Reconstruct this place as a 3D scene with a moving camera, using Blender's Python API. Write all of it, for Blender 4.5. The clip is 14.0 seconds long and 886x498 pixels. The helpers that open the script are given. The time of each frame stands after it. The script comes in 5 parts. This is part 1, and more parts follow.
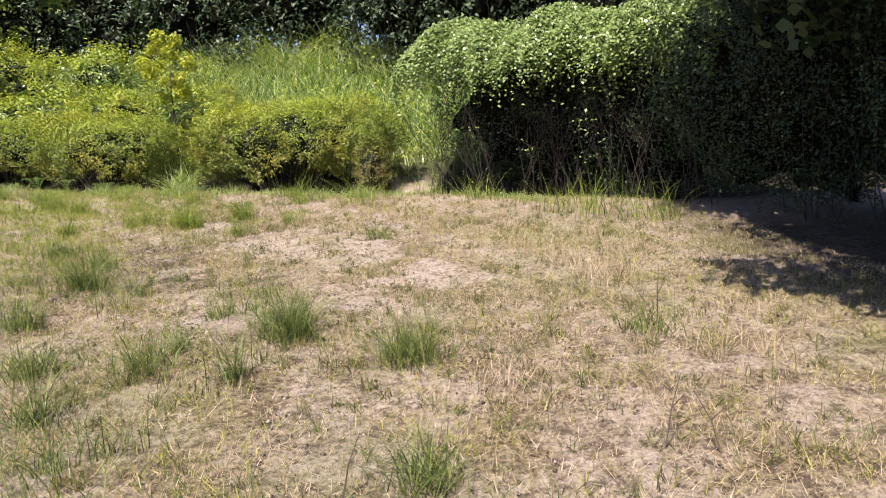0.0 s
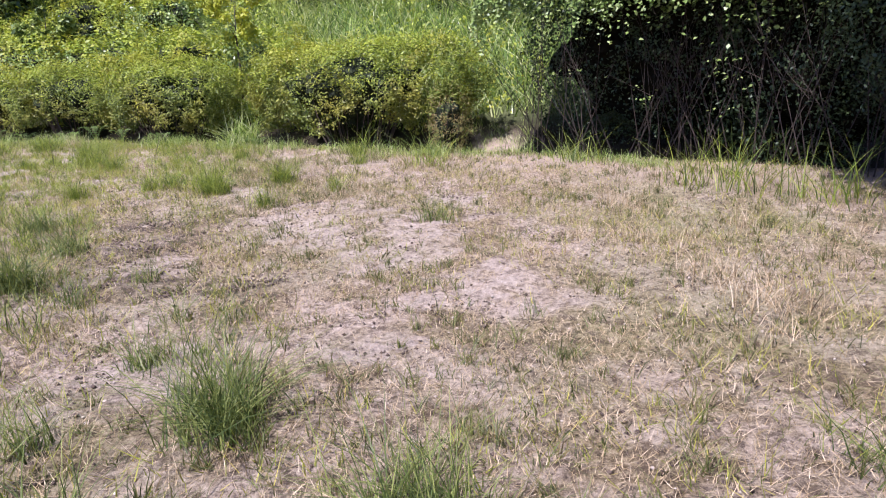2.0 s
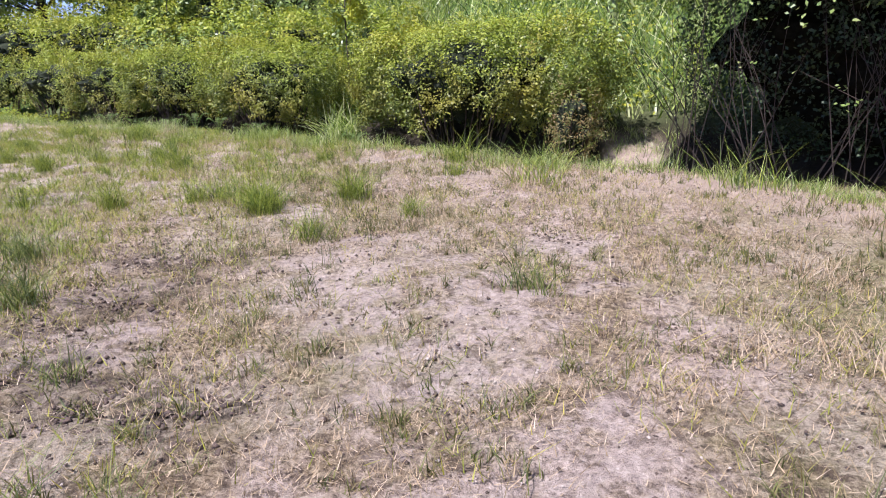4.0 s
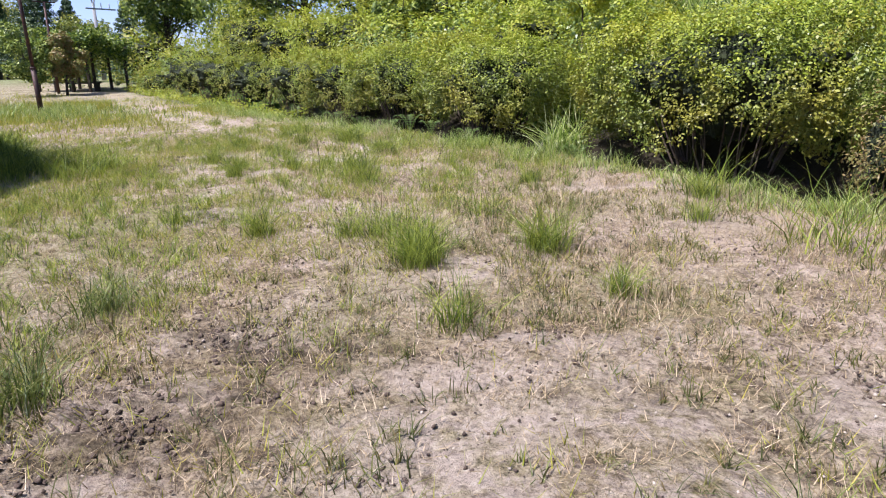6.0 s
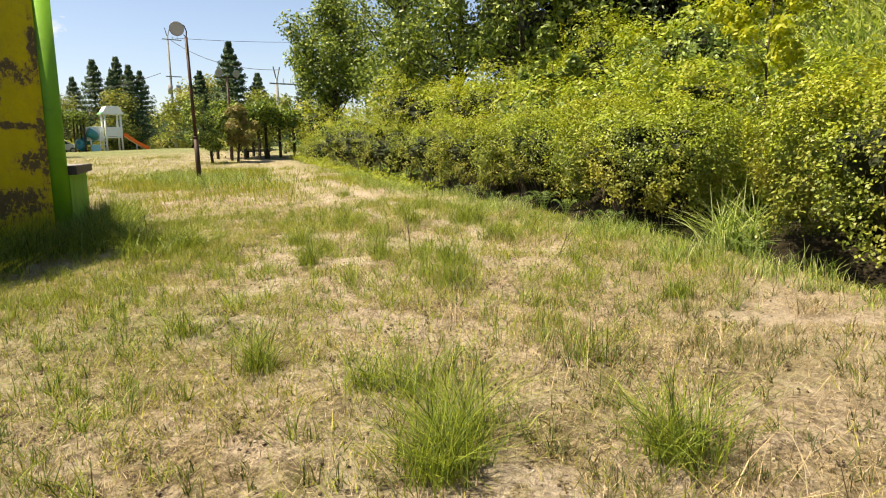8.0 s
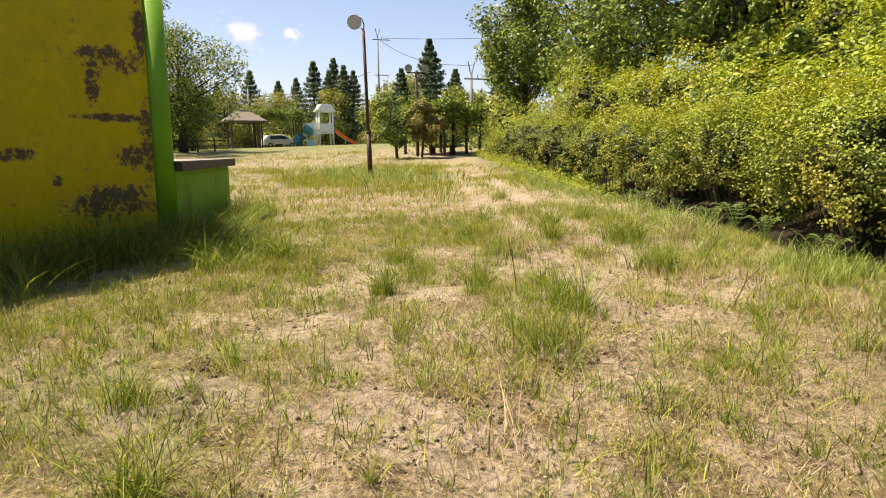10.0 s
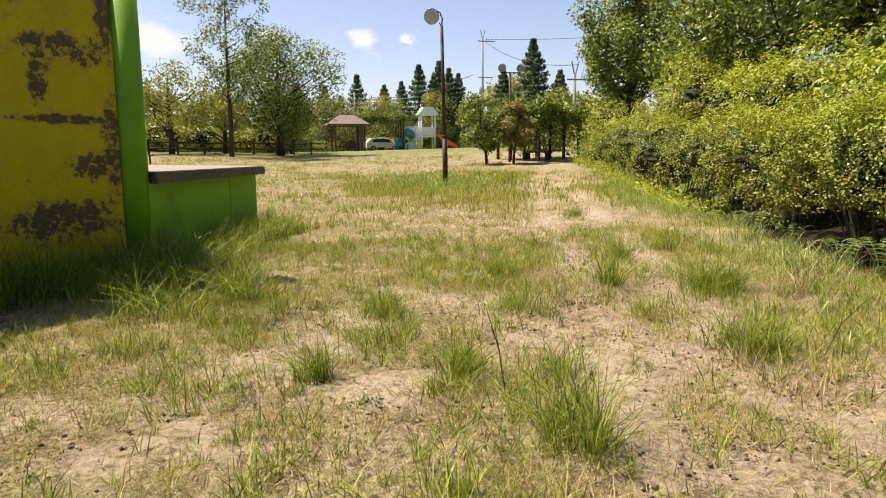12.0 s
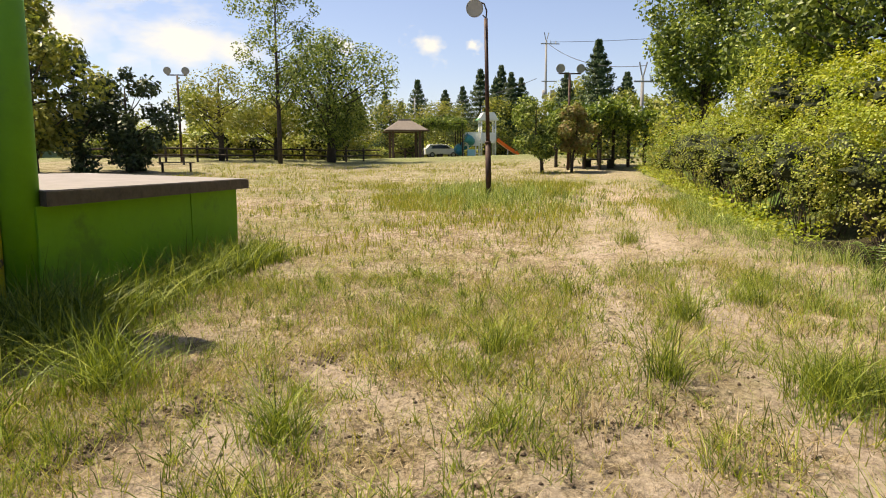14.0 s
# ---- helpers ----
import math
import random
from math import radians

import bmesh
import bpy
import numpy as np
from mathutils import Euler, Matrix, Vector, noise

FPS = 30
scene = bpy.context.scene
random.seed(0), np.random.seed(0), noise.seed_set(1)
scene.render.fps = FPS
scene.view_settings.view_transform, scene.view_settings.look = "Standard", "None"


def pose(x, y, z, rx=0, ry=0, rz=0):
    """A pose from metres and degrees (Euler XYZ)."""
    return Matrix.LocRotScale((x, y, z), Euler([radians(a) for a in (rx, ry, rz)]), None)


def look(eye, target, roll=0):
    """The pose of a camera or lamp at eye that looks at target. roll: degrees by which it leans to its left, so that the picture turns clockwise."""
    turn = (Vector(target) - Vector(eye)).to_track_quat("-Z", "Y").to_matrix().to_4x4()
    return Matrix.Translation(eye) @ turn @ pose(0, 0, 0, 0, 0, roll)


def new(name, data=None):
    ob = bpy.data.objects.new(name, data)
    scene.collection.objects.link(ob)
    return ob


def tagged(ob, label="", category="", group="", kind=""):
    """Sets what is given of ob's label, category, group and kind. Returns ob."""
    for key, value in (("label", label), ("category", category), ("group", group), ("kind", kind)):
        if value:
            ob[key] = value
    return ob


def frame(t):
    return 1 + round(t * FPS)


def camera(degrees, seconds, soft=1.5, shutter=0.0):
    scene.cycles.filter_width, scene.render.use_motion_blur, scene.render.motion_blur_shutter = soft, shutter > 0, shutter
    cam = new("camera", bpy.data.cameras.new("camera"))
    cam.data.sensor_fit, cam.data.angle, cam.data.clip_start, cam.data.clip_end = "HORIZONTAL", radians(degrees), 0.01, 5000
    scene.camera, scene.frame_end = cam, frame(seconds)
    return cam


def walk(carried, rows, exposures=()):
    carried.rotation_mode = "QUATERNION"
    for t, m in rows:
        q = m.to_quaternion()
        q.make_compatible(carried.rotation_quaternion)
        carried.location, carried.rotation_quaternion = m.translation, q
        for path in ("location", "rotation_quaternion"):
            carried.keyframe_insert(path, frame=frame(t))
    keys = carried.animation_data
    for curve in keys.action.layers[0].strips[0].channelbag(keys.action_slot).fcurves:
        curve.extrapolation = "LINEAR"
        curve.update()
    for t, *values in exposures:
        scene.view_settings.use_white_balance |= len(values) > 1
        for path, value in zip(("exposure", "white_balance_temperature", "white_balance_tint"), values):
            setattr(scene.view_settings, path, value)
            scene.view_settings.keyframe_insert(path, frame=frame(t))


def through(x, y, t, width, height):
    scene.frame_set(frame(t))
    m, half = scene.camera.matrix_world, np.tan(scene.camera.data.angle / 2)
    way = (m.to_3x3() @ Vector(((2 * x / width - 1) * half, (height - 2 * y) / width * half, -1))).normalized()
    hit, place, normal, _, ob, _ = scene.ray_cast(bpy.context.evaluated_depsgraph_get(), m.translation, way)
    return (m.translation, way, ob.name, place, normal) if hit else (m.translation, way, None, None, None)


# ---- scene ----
cam = camera(67.1, 14.0, soft=1.05)
PATH = [
    (0, (2.034, 0.591, 1.709), (2.154, 2.547, 1.308), -2.1),
    (0.5, (2.08, 1.241, 1.675), (2.052, 3.199, 1.266), -2.2),
    (1, (2.207, 1.815, 1.681), (2.134, 3.769, 1.264), -2.1),
    (1.5, (2.203, 2.457, 1.592), (2.062, 4.398, 1.13), -2.0),
    (2, (2.349, 3.09, 1.559), (2.18, 5.01, 1.025), -2.2),
    (2.2, (2.387, 3.305, 1.561), (2.193, 5.225, 1.033), -2.1),
    (4.3, (2.343, 5.757, 1.559), (1.708, 7.566, 0.989), -1.6),
    (4.5, (2.27, 5.973, 1.517), (1.564, 7.753, 0.942), -1.7),
    (5, (2.135, 6.571, 1.507), (1.266, 8.278, 0.931), -1.9),
    (5.5, (2.001, 7.096, 1.501), (0.956, 8.704, 0.933), -1.7),
    (6, (1.785, 7.619, 1.559), (0.633, 9.159, 1.009), -1.7),
    (6.5, (1.62, 8.102, 1.59), (0.322, 9.561, 1.161), -1.7),
    (7, (1.342, 8.666, 1.561), (-0.042, 10.065, 1.205), -1.6),
    (7.5, (1.112, 9.23, 1.539), (-0.305, 10.597, 1.192), -1.6),
    (8, (0.82, 9.773, 1.515), (-0.707, 11.018, 1.173), -1.7),
    (8.5, (0.599, 10.329, 1.481), (-1.034, 11.433, 1.145), -1.5),
    (9, (0.169, 10.835, 1.474), (-1.542, 11.814, 1.139), -1.5),
    (9.2, (0.066, 11.02, 1.467), (-1.683, 11.929, 1.132), -1.5),
    (11.3, (-1.551, 12.949, 1.458), (-3.433, 13.54, 1.133), -1.6),
    (11.5, (-1.702, 13.122, 1.468), (-3.599, 13.668, 1.146), -1.5),
    (12, (-2.204, 13.434, 1.456), (-4.131, 13.864, 1.139), -1.4),
    (12.5, (-2.665, 13.794, 1.439), (-4.61, 14.135, 1.124), -1.5),
    (13, (-3.219, 14.049, 1.437), (-5.174, 14.328, 1.119), -1.4),
    (13.5, (-3.734, 14.372, 1.454), (-5.691, 14.635, 1.138), -1.5),
    (14, (-4.346, 14.592, 1.464), (-6.31, 14.833, 1.169), -1.4),
]
LEVEL = pose(0, 0, 0, 1.2, 0.9, 0)
EXPOSURES = [(0.0, 1.03, 6700, 15), (0.6, 1.01, 5800, 25), (5.8, 0.98, 5800, 22), (6.5, 1.0, 7800, 0), (7.5, 1.05, 9200, -1), (9.0, 1.07, 9300, 6), (11.5, 1.0, 9000, 8), (14.0, 0.89, 9000, 6)]
walk(cam, [(t, LEVEL @ look(eye, target, roll)) for t, eye, target, roll in PATH], EXPOSURES)

# ---- light ----
SUN_TO = Vector((-0.52, -0.85, 0.0)).normalized()
SUN_ELEV = radians(63)
world = bpy.data.worlds.new("sky")
scene.world = world
world.use_nodes = True
wn = world.node_tree.nodes
sky = wn.new("ShaderNodeTexSky")
sky.sky_type = "NISHITA"
sky.sun_disc = False
sky.sun_elevation = SUN_ELEV
sky.sun_rotation = math.atan2(SUN_TO.x, SUN_TO.y)
sky.dust_density = 0.8
sky.ozone_density = 6.0
wn["Background"].inputs["Strength"].default_value = 0.096
haze = wn.new("ShaderNodeMix")
haze.data_type, haze.blend_type = "RGBA", "MULTIPLY"
haze.inputs["Factor"].default_value = 1.0
haze.inputs["B"].default_value = (1.08, 0.98, 1.14, 1)
world.node_tree.links.new(sky.outputs["Color"], haze.inputs["A"])
world.node_tree.links.new(haze.outputs["Result"], wn["Background"].inputs["Color"])
sun = new("sun", bpy.data.lights.new("sun", "SUN"))
sun.data.energy, sun.data.angle, sun.data.color = 5.0, radians(0.6), (1.0, 0.95, 0.87)
sun_from = Vector((SUN_TO.x * math.cos(SUN_ELEV), SUN_TO.y * math.cos(SUN_ELEV), math.sin(SUN_ELEV)))
sun.matrix_world = look(sun_from * 60, (0, 0, 0))

rng = np.random.default_rng(7)

# ---- materials ----


def nodes_of(name):
    m = bpy.data.materials.new(name)
    m.use_nodes = True
    t = m.node_tree
    return m, t, t.nodes["Principled BSDF"]


def add(t, kind, **values):
    n = t.nodes.new(kind)
    for k, v in values.items():
        n.inputs[k.replace("_", " ")].default_value = v
    return n


def noise_of(t, scale, detail=4.0, rough=0.6, vector=None):
    n = add(t, "ShaderNodeTexNoise", Scale=scale, Detail=detail, Roughness=rough)
    if vector is None:
        c = t.nodes.new("ShaderNodeTexCoord")
        vector = c.outputs["Object"]
    t.links.new(vector, n.inputs["Vector"])
    return n


def ramp(t, source, stops, mode="LINEAR"):
    r = t.nodes.new("ShaderNodeValToRGB")
    r.color_ramp.interpolation = mode
    e = r.color_ramp.elements
    while len(e) < len(stops):
        e.new(0.5)
    for i, (p, c) in enumerate(stops):
        e[i].position = p
        e[i].color = (*c, 1) if len(c) == 3 else c
    t.links.new(source, r.inputs["Fac"])
    return r


def mix(t, fac, a, b, blend="MIX"):
    n = t.nodes.new("ShaderNodeMix")
    n.data_type, n.blend_type = "RGBA", blend
    for v, i in ((fac, 0), (a, 6), (b, 7)):
        if isinstance(v, bpy.types.NodeSocket):
            t.links.new(v, n.inputs[i])
        else:
            n.inputs[i].default_value = v if i == 0 else ((*v, 1) if len(v) == 3 else v)
    return n.outputs[2]


def bump(t, bsdf, height, strength=0.4, distance=0.02):
    b = add(t, "ShaderNodeBump", Strength=strength, Distance=distance)
    t.links.new(height, b.inputs["Height"])
    t.links.new(b.outputs["Normal"], bsdf.inputs["Normal"])


def grey(v):
    return (v, v, v)


def leaf_mat(name, colours, through=0.35, rough=0.55, patch=None, patch_scale=0.5):
    """Leaves or blades: each island takes its own tone; light also passes through them."""
    m, t, b = nodes_of(name)
    g = t.nodes.new("ShaderNodeNewGeometry")
    n = len(colours)
    col = ramp(t, g.outputs["Random Per Island"], [((i + 0.5) / n, c) for i, c in enumerate(colours)]).outputs["Color"]
    if patch:
        nz = noise_of(t, patch_scale, 3)
        f = ramp(t, nz.outputs["Fac"], [(0.45, grey(0)), (0.62, grey(1))]).outputs["Color"]
        col = mix(t, f, col, mix(t, 0.65, col, patch))
    t.links.new(col, b.inputs["Base Color"])
    b.inputs["Roughness"].default_value = rough
    b.inputs["Specular IOR Level"].default_value = 0.35
    tr = t.nodes.new("ShaderNodeBsdfTranslucent")
    t.links.new(mix(t, 0.5, col, mix(t, 1.0, col, (1.0, 1.0, 0.5), "MULTIPLY")), tr.inputs["Color"])
    mx = t.nodes.new("ShaderNodeMixShader")
    mx.inputs[0].default_value = through
    t.links.new(b.outputs[0], mx.inputs[1])
    t.links.new(tr.outputs[0], mx.inputs[2])
    t.links.new(mx.outputs[0], t.nodes["Material Output"].inputs["Surface"])
    return m


def plain_mat(name, colour, rough=0.6, metal=0.0, var=0.25, scale=6.0, bumpiness=0.2, dirt=None):
    m, t, b = nodes_of(name)
    nz = noise_of(t, scale, 6, 0.65)
    fine = noise_of(t, scale * 9, 3, 0.6)
    lo = tuple(c * (1 - var) for c in colour)
    hi = tuple(min(1, c * (1 + var)) for c in colour)
    col = ramp(t, nz.outputs["Fac"], [(0.3, lo), (0.7, hi)]).outputs["Color"]
    if dirt:
        f = ramp(t, noise_of(t, scale * 0.5, 8, 0.7).outputs["Fac"], [(0.52, grey(0)), (0.64, grey(0.8))]).outputs["Color"]
        col = mix(t, f, col, dirt)
    t.links.new(col, b.inputs["Base Color"])
    b.inputs["Roughness"].default_value = rough
    b.inputs["Metallic"].default_value = metal
    bump(t, b, fine.outputs["Fac"], bumpiness, 0.01)
    return m


def ground_mat():
    m, t, b = nodes_of("dry_lawn_soil")
    big = noise_of(t, 0.33, 5, 0.6)
    mid = noise_of(t, 1.7, 6, 0.65)
    fine = noise_of(t, 22, 8, 0.8)
    grit = noise_of(t, 70, 4, 0.7)
    sand = ramp(t, fine.outputs["Fac"], [(0.36, (0.10, 0.075, 0.06)), (0.46, (0.34, 0.27, 0.21)), (0.62, (0.54, 0.445, 0.36))]).outputs["Color"]
    straw = ramp(t, fine.outputs["Fac"], [(0.38, (0.045, 0.032, 0.02)), (0.48, (0.20, 0.15, 0.09)), (0.62, (0.42, 0.34, 0.22))]).outputs["Color"]
    f = ramp(t, mid.outputs["Fac"], [(0.42, grey(0)), (0.58, grey(1))]).outputs["Color"]
    col = mix(t, f, straw, sand)
    green = ramp(t, fine.outputs["Fac"], [(0.3, (0.09, 0.11, 0.03)), (0.7, (0.26, 0.27, 0.10))]).outputs["Color"]
    g = ramp(t, big.outputs["Fac"], [(0.45, grey(0)), (0.66, grey(0.55))]).outputs["Color"]
    col = mix(t, g, col, green)
    dark = ramp(t, noise_of(t, 7.5, 10, 0.82).outputs["Fac"], [(0.51, grey(0)), (0.58, grey(0.85))]).outputs["Color"]
    col = mix(t, dark, col, (0.10, 0.072, 0.05))
    c = t.nodes.new("ShaderNodeVertexColor")
    c.layer_name = "cover"
    col = mix(t, mix(t, 1.0, c.outputs["Alpha"], ramp(t, noise_of(t, 6, 8, 0.75).outputs["Fac"], [(0.42, grey(0.0)), (0.54, grey(1))]).outputs["Color"], "MULTIPLY"), col, mix(t, 0.3, sand, (0.45, 0.39, 0.35)))
    # leaf litter under the bushes, darkened for the shade there; rank growth on the bank
    sep = t.nodes.new("ShaderNodeSeparateColor")
    t.links.new(c.outputs["Color"], sep.inputs[0])
    litter_with_shade = ramp(t, fine.outputs["Fac"], [(0.3, (0.016, 0.013, 0.009)), (0.7, (0.05, 0.04, 0.025))]).outputs["Color"]
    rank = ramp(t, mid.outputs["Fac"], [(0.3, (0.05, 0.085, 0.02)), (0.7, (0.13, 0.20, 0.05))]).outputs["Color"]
    col = mix(t, sep.outputs[0], col, litter_with_shade)
    col = mix(t, sep.outputs[1], col, rank)
    pink = ramp(t, fine.outputs["Fac"], [(0.3, (0.28, 0.21, 0.16)), (0.7, (0.46, 0.37, 0.30))]).outputs["Color"]
    col = mix(t, sep.outputs[2], col, pink)
    t.links.new(col, b.inputs["Base Color"])
    b.inputs["Roughness"].default_value = 0.95
    b.inputs["Specular IOR Level"].default_value = 0.15
    h = mix(t, 0.5, fine.outputs["Color"], grit.outputs["Color"])
    bump(t, b, h, 1.0, 0.06)
    return m


def peeling_paint(name, paint, under, amount, rough=0.55, stains=()):
    """Paint flaked off in ragged patches. stains: (along, height, half length, half height) where most of it is gone."""
    m, t, b = nodes_of(name)
    c = t.nodes.new("ShaderNodeTexCoord")
    warp = noise_of(t, 3.2, 8, 0.72, c.outputs["Object"])
    flake = noise_of(t, 11.0, 12, 0.78, c.outputs["Object"])
    spots = noise_of(t, 3.0, 9, 0.7, c.outputs["Object"])
    sep = t.nodes.new("ShaderNodeSeparateXYZ")
    t.links.new(c.outputs["Object"], sep.inputs[0])

    def math_node(op, a, b2=0.0):
        n = t.nodes.new("ShaderNodeMath")
        n.operation = op
        for i, v in enumerate((a, b2)):
            if isinstance(v, bpy.types.NodeSocket):
                t.links.new(v, n.inputs[i])
            else:
                n.inputs[i].default_value = v
        return n.outputs[0]
    total = None
    for u, z, hu, hz in stains:
        du = math_node("DIVIDE", math_node("ABSOLUTE", math_node("SUBTRACT", sep.outputs[0], u)), hu)
        dz = math_node("DIVIDE", math_node("ABSOLUTE", math_node("SUBTRACT", sep.outputs[2], z)), hz)
        near = math_node("SUBTRACT", 1.0, math_node("SQRT", math_node("ADD", math_node("MULTIPLY", du, du), math_node("MULTIPLY", dz, dz))))
        total = near if total is None else math_node("MAXIMUM", total, near)
    base = math_node("ADD", math_node("MULTIPLY", flake.outputs["Fac"], 0.6), math_node("MULTIPLY", spots.outputs["Fac"], 0.4))
    if total is not None:
        grow = math_node("MAXIMUM", math_node("MULTIPLY", math_node("ADD", total, 0.5), 0.15), 0.0)
        base = math_node("ADD", base, math_node("MINIMUM", grow, 0.125))
    gone = ramp(t, base, [(amount, grey(0)), (amount + 0.014, grey(1))]).outputs["Color"]
    tone = ramp(t, warp.outputs["Fac"], [(0.3, tuple(x * 0.78 for x in paint)), (0.7, tuple(min(1, x * 1.12) for x in paint))]).outputs["Color"]
    old = ramp(t, flake.outputs["Fac"], [(0.35, tuple(x * 0.45 for x in under)), (0.55, under), (0.7, tuple(min(1, x * 1.6) for x in under))]).outputs["Color"]
    rust = ramp(t, base, [(amount - 0.07, grey(0)), (amount, grey(0.55))]).outputs["Color"]
    col = mix(t, rust, tone, (0.38, 0.22, 0.06))
    col = mix(t, gone, col, old)
    t.links.new(col, b.inputs["Base Color"])
    b.inputs["Roughness"].default_value = rough
    bump(t, b, mix(t, 0.8, flake.outputs["Color"], gone), -0.5, 0.012)
    return m


SOIL = ground_mat()
DRY = leaf_mat("dry_grass", [(0.18, 0.128, 0.068), (0.41, 0.305, 0.175), (0.53, 0.415, 0.27), (0.30, 0.225, 0.115), (0.57, 0.465, 0.33)], 0.15, 0.75)
GREEN = leaf_mat("lawn_grass", [(0.17, 0.20, 0.022), (0.27, 0.30, 0.035), (0.38, 0.38, 0.055), (0.22, 0.25, 0.026), (0.47, 0.41, 0.09)], 0.3, 0.6)
TUFT = leaf_mat("tuft_grass", [(0.07, 0.11, 0.02), (0.14, 0.20, 0.028), (0.235, 0.295, 0.04), (0.34, 0.385, 0.065)], 0.32, 0.5)
WEED = leaf_mat("low_weeds", [(0.055, 0.07, 0.02), (0.10, 0.12, 0.028), (0.165, 0.18, 0.045), (0.20, 0.155, 0.07)], 0.25, 0.55)
DARKTUFT = leaf_mat("dark_tuft_grass", [(0.055, 0.085, 0.022), (0.10, 0.14, 0.032), (0.165, 0.205, 0.05), (0.25, 0.28, 0.08)], 0.3, 0.5)
BANKGRASS = leaf_mat("bank_grass", [(0.06, 0.11, 0.025), (0.16, 0.25, 0.04), (0.29, 0.39, 0.07), (0.42, 0.49, 0.15), (0.54, 0.57, 0.30)], 0.35, 0.32)
AZALEA = leaf_mat("azalea_leaves", [(0.085, 0.12, 0.02), (0.13, 0.175, 0.026), (0.19, 0.24, 0.036), (0.25, 0.29, 0.05)], 0.2, 0.46, (0.28, 0.24, 0.035), 0.9)
YOUNG = leaf_mat("yellow_green_leaves", [(0.21, 0.28, 0.022), (0.29, 0.355, 0.034), (0.39, 0.435, 0.05), (0.17, 0.23, 0.02)], 0.32, 0.52, (0.38, 0.35, 0.04), 0.8)
# HEDGE green is darkened to carry the shade of hedge and wood
HEDGE = leaf_mat("shaded_hedge_leaves", [(0.026, 0.045, 0.017), (0.043, 0.07, 0.025), (0.075, 0.11, 0.042), (0.035, 0.058, 0.021)], 0.12, 0.5)
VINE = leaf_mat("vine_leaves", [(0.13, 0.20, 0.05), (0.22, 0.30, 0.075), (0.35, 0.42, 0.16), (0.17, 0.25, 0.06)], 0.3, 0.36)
TREELEAF = leaf_mat("tree_leaves", [(0.06, 0.10, 0.022), (0.115, 0.17, 0.034), (0.20, 0.265, 0.05), (0.34, 0.40, 0.09)], 0.28, 0.48)
CHERRY = leaf_mat("turning_leaves", [(0.17, 0.21, 0.04), (0.26, 0.29, 0.06), (0.36, 0.37, 0.085), (0.12, 0.165, 0.035)], 0.35, 0.45, (0.36, 0.31, 0.07), 0.35)
CANOPY = leaf_mat("pergola_vine_leaves", [(0.05, 0.09, 0.02), (0.09, 0.145, 0.03), (0.17, 0.24, 0.04), (0.30, 0.36, 0.06)], 0.25, 0.4)
RUSSET = leaf_mat("russet_leaves", [(0.24, 0.16, 0.06), (0.22, 0.21, 0.07), (0.30, 0.23, 0.09), (0.16, 0.19, 0.05)], 0.35, 0.5)
CEDAR = leaf_mat("cedar_needles", [(0.03, 0.06, 0.02), (0.05, 0.09, 0.03), (0.07, 0.12, 0.04)], 0.15, 0.6)
FERN = leaf_mat("fern_leaves", [(0.13, 0.20, 0.05), (0.20, 0.28, 0.09), (0.10, 0.16, 0.035)], 0.3, 0.5)
GOLD = leaf_mat("golden_leaves", [(0.40, 0.42, 0.035), (0.50, 0.49, 0.05), (0.30, 0.36, 0.04)], 0.4, 0.5)
# bush cores: the shade among inner leaves is put into this dark green
HEART = plain_mat("inner_shade_green", (0.022, 0.03, 0.01), 1.0, 0, 0.7, 16, 1.0)
CLOD = plain_mat("dark_soil_clods", (0.085, 0.06, 0.045), 0.95, 0, 0.5, 12, 0.6)
GRAVEL = plain_mat("pale_sand_lumps", (0.42, 0.36, 0.30), 0.95, 0, 0.35, 12, 0.5)
BARK = plain_mat("bark", (0.05, 0.038, 0.03), 0.9, 0, 0.4, 8, 0.8)
TWIG = plain_mat("twigs", (0.095, 0.068, 0.05), 0.9, 0, 0.4, 14, 0.5)
HEDGEWOOD = plain_mat("hedge_stems", (0.05, 0.037, 0.028), 0.9, 0, 0.4, 14, 0.5)
# hedge cores: near black without gloss, standing in for the shade inside
DEEP = plain_mat("inner_shade_black", (0.012, 0.011, 0.007), 1.0, 0, 0.5, 9, 0.9)
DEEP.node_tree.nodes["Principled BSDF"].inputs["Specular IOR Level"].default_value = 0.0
YELLOW = peeling_paint("peeling_yellow_paint", (0.56, 0.46, 0.012), (0.11, 0.072, 0.05), 0.595, 0.5,
                       [(0.50, 2.52, 0.46, 0.16), (0.30, 2.20, 0.10, 0.22), (0.55, 1.80, 0.55, 0.05), (0.75, 1.30, 0.22, 0.14),
                        (0.45, 0.70, 0.55, 0.22), (1.02, 1.50, 0.12, 0.55), (1.02, 2.9, 0.10, 0.4), (-0.75, 1.35, 0.25, 0.07), (-0.23, 1.02, 0.07, 0.07), (-1.6, 0.8, 0.5, 0.3), (-2.4, 2.2, 0.5, 0.12)])
GREENPAINT = plain_mat("green_paint", (0.16, 0.39, 0.015), 0.7, 0, 0.12, 2.5, 0.12, (0.10, 0.22, 0.02))
SLAB = plain_mat("weathered_slab", (0.215, 0.195, 0.195), 0.85, 0, 0.2, 3, 0.4)
SLABEDGE = plain_mat("dark_slab_edge", (0.11, 0.085, 0.07), 0.85, 0, 0.35, 9, 0.5)
POLE = plain_mat("rusty_dark_pole", (0.045, 0.022, 0.018), 0.6, 0.3, 0.4, 10, 0.3, (0.14, 0.045, 0.025))
LAMPGREY = plain_mat("lamp_housing", (0.30, 0.31, 0.32), 0.45, 0.3, 0.12, 8, 0.1)
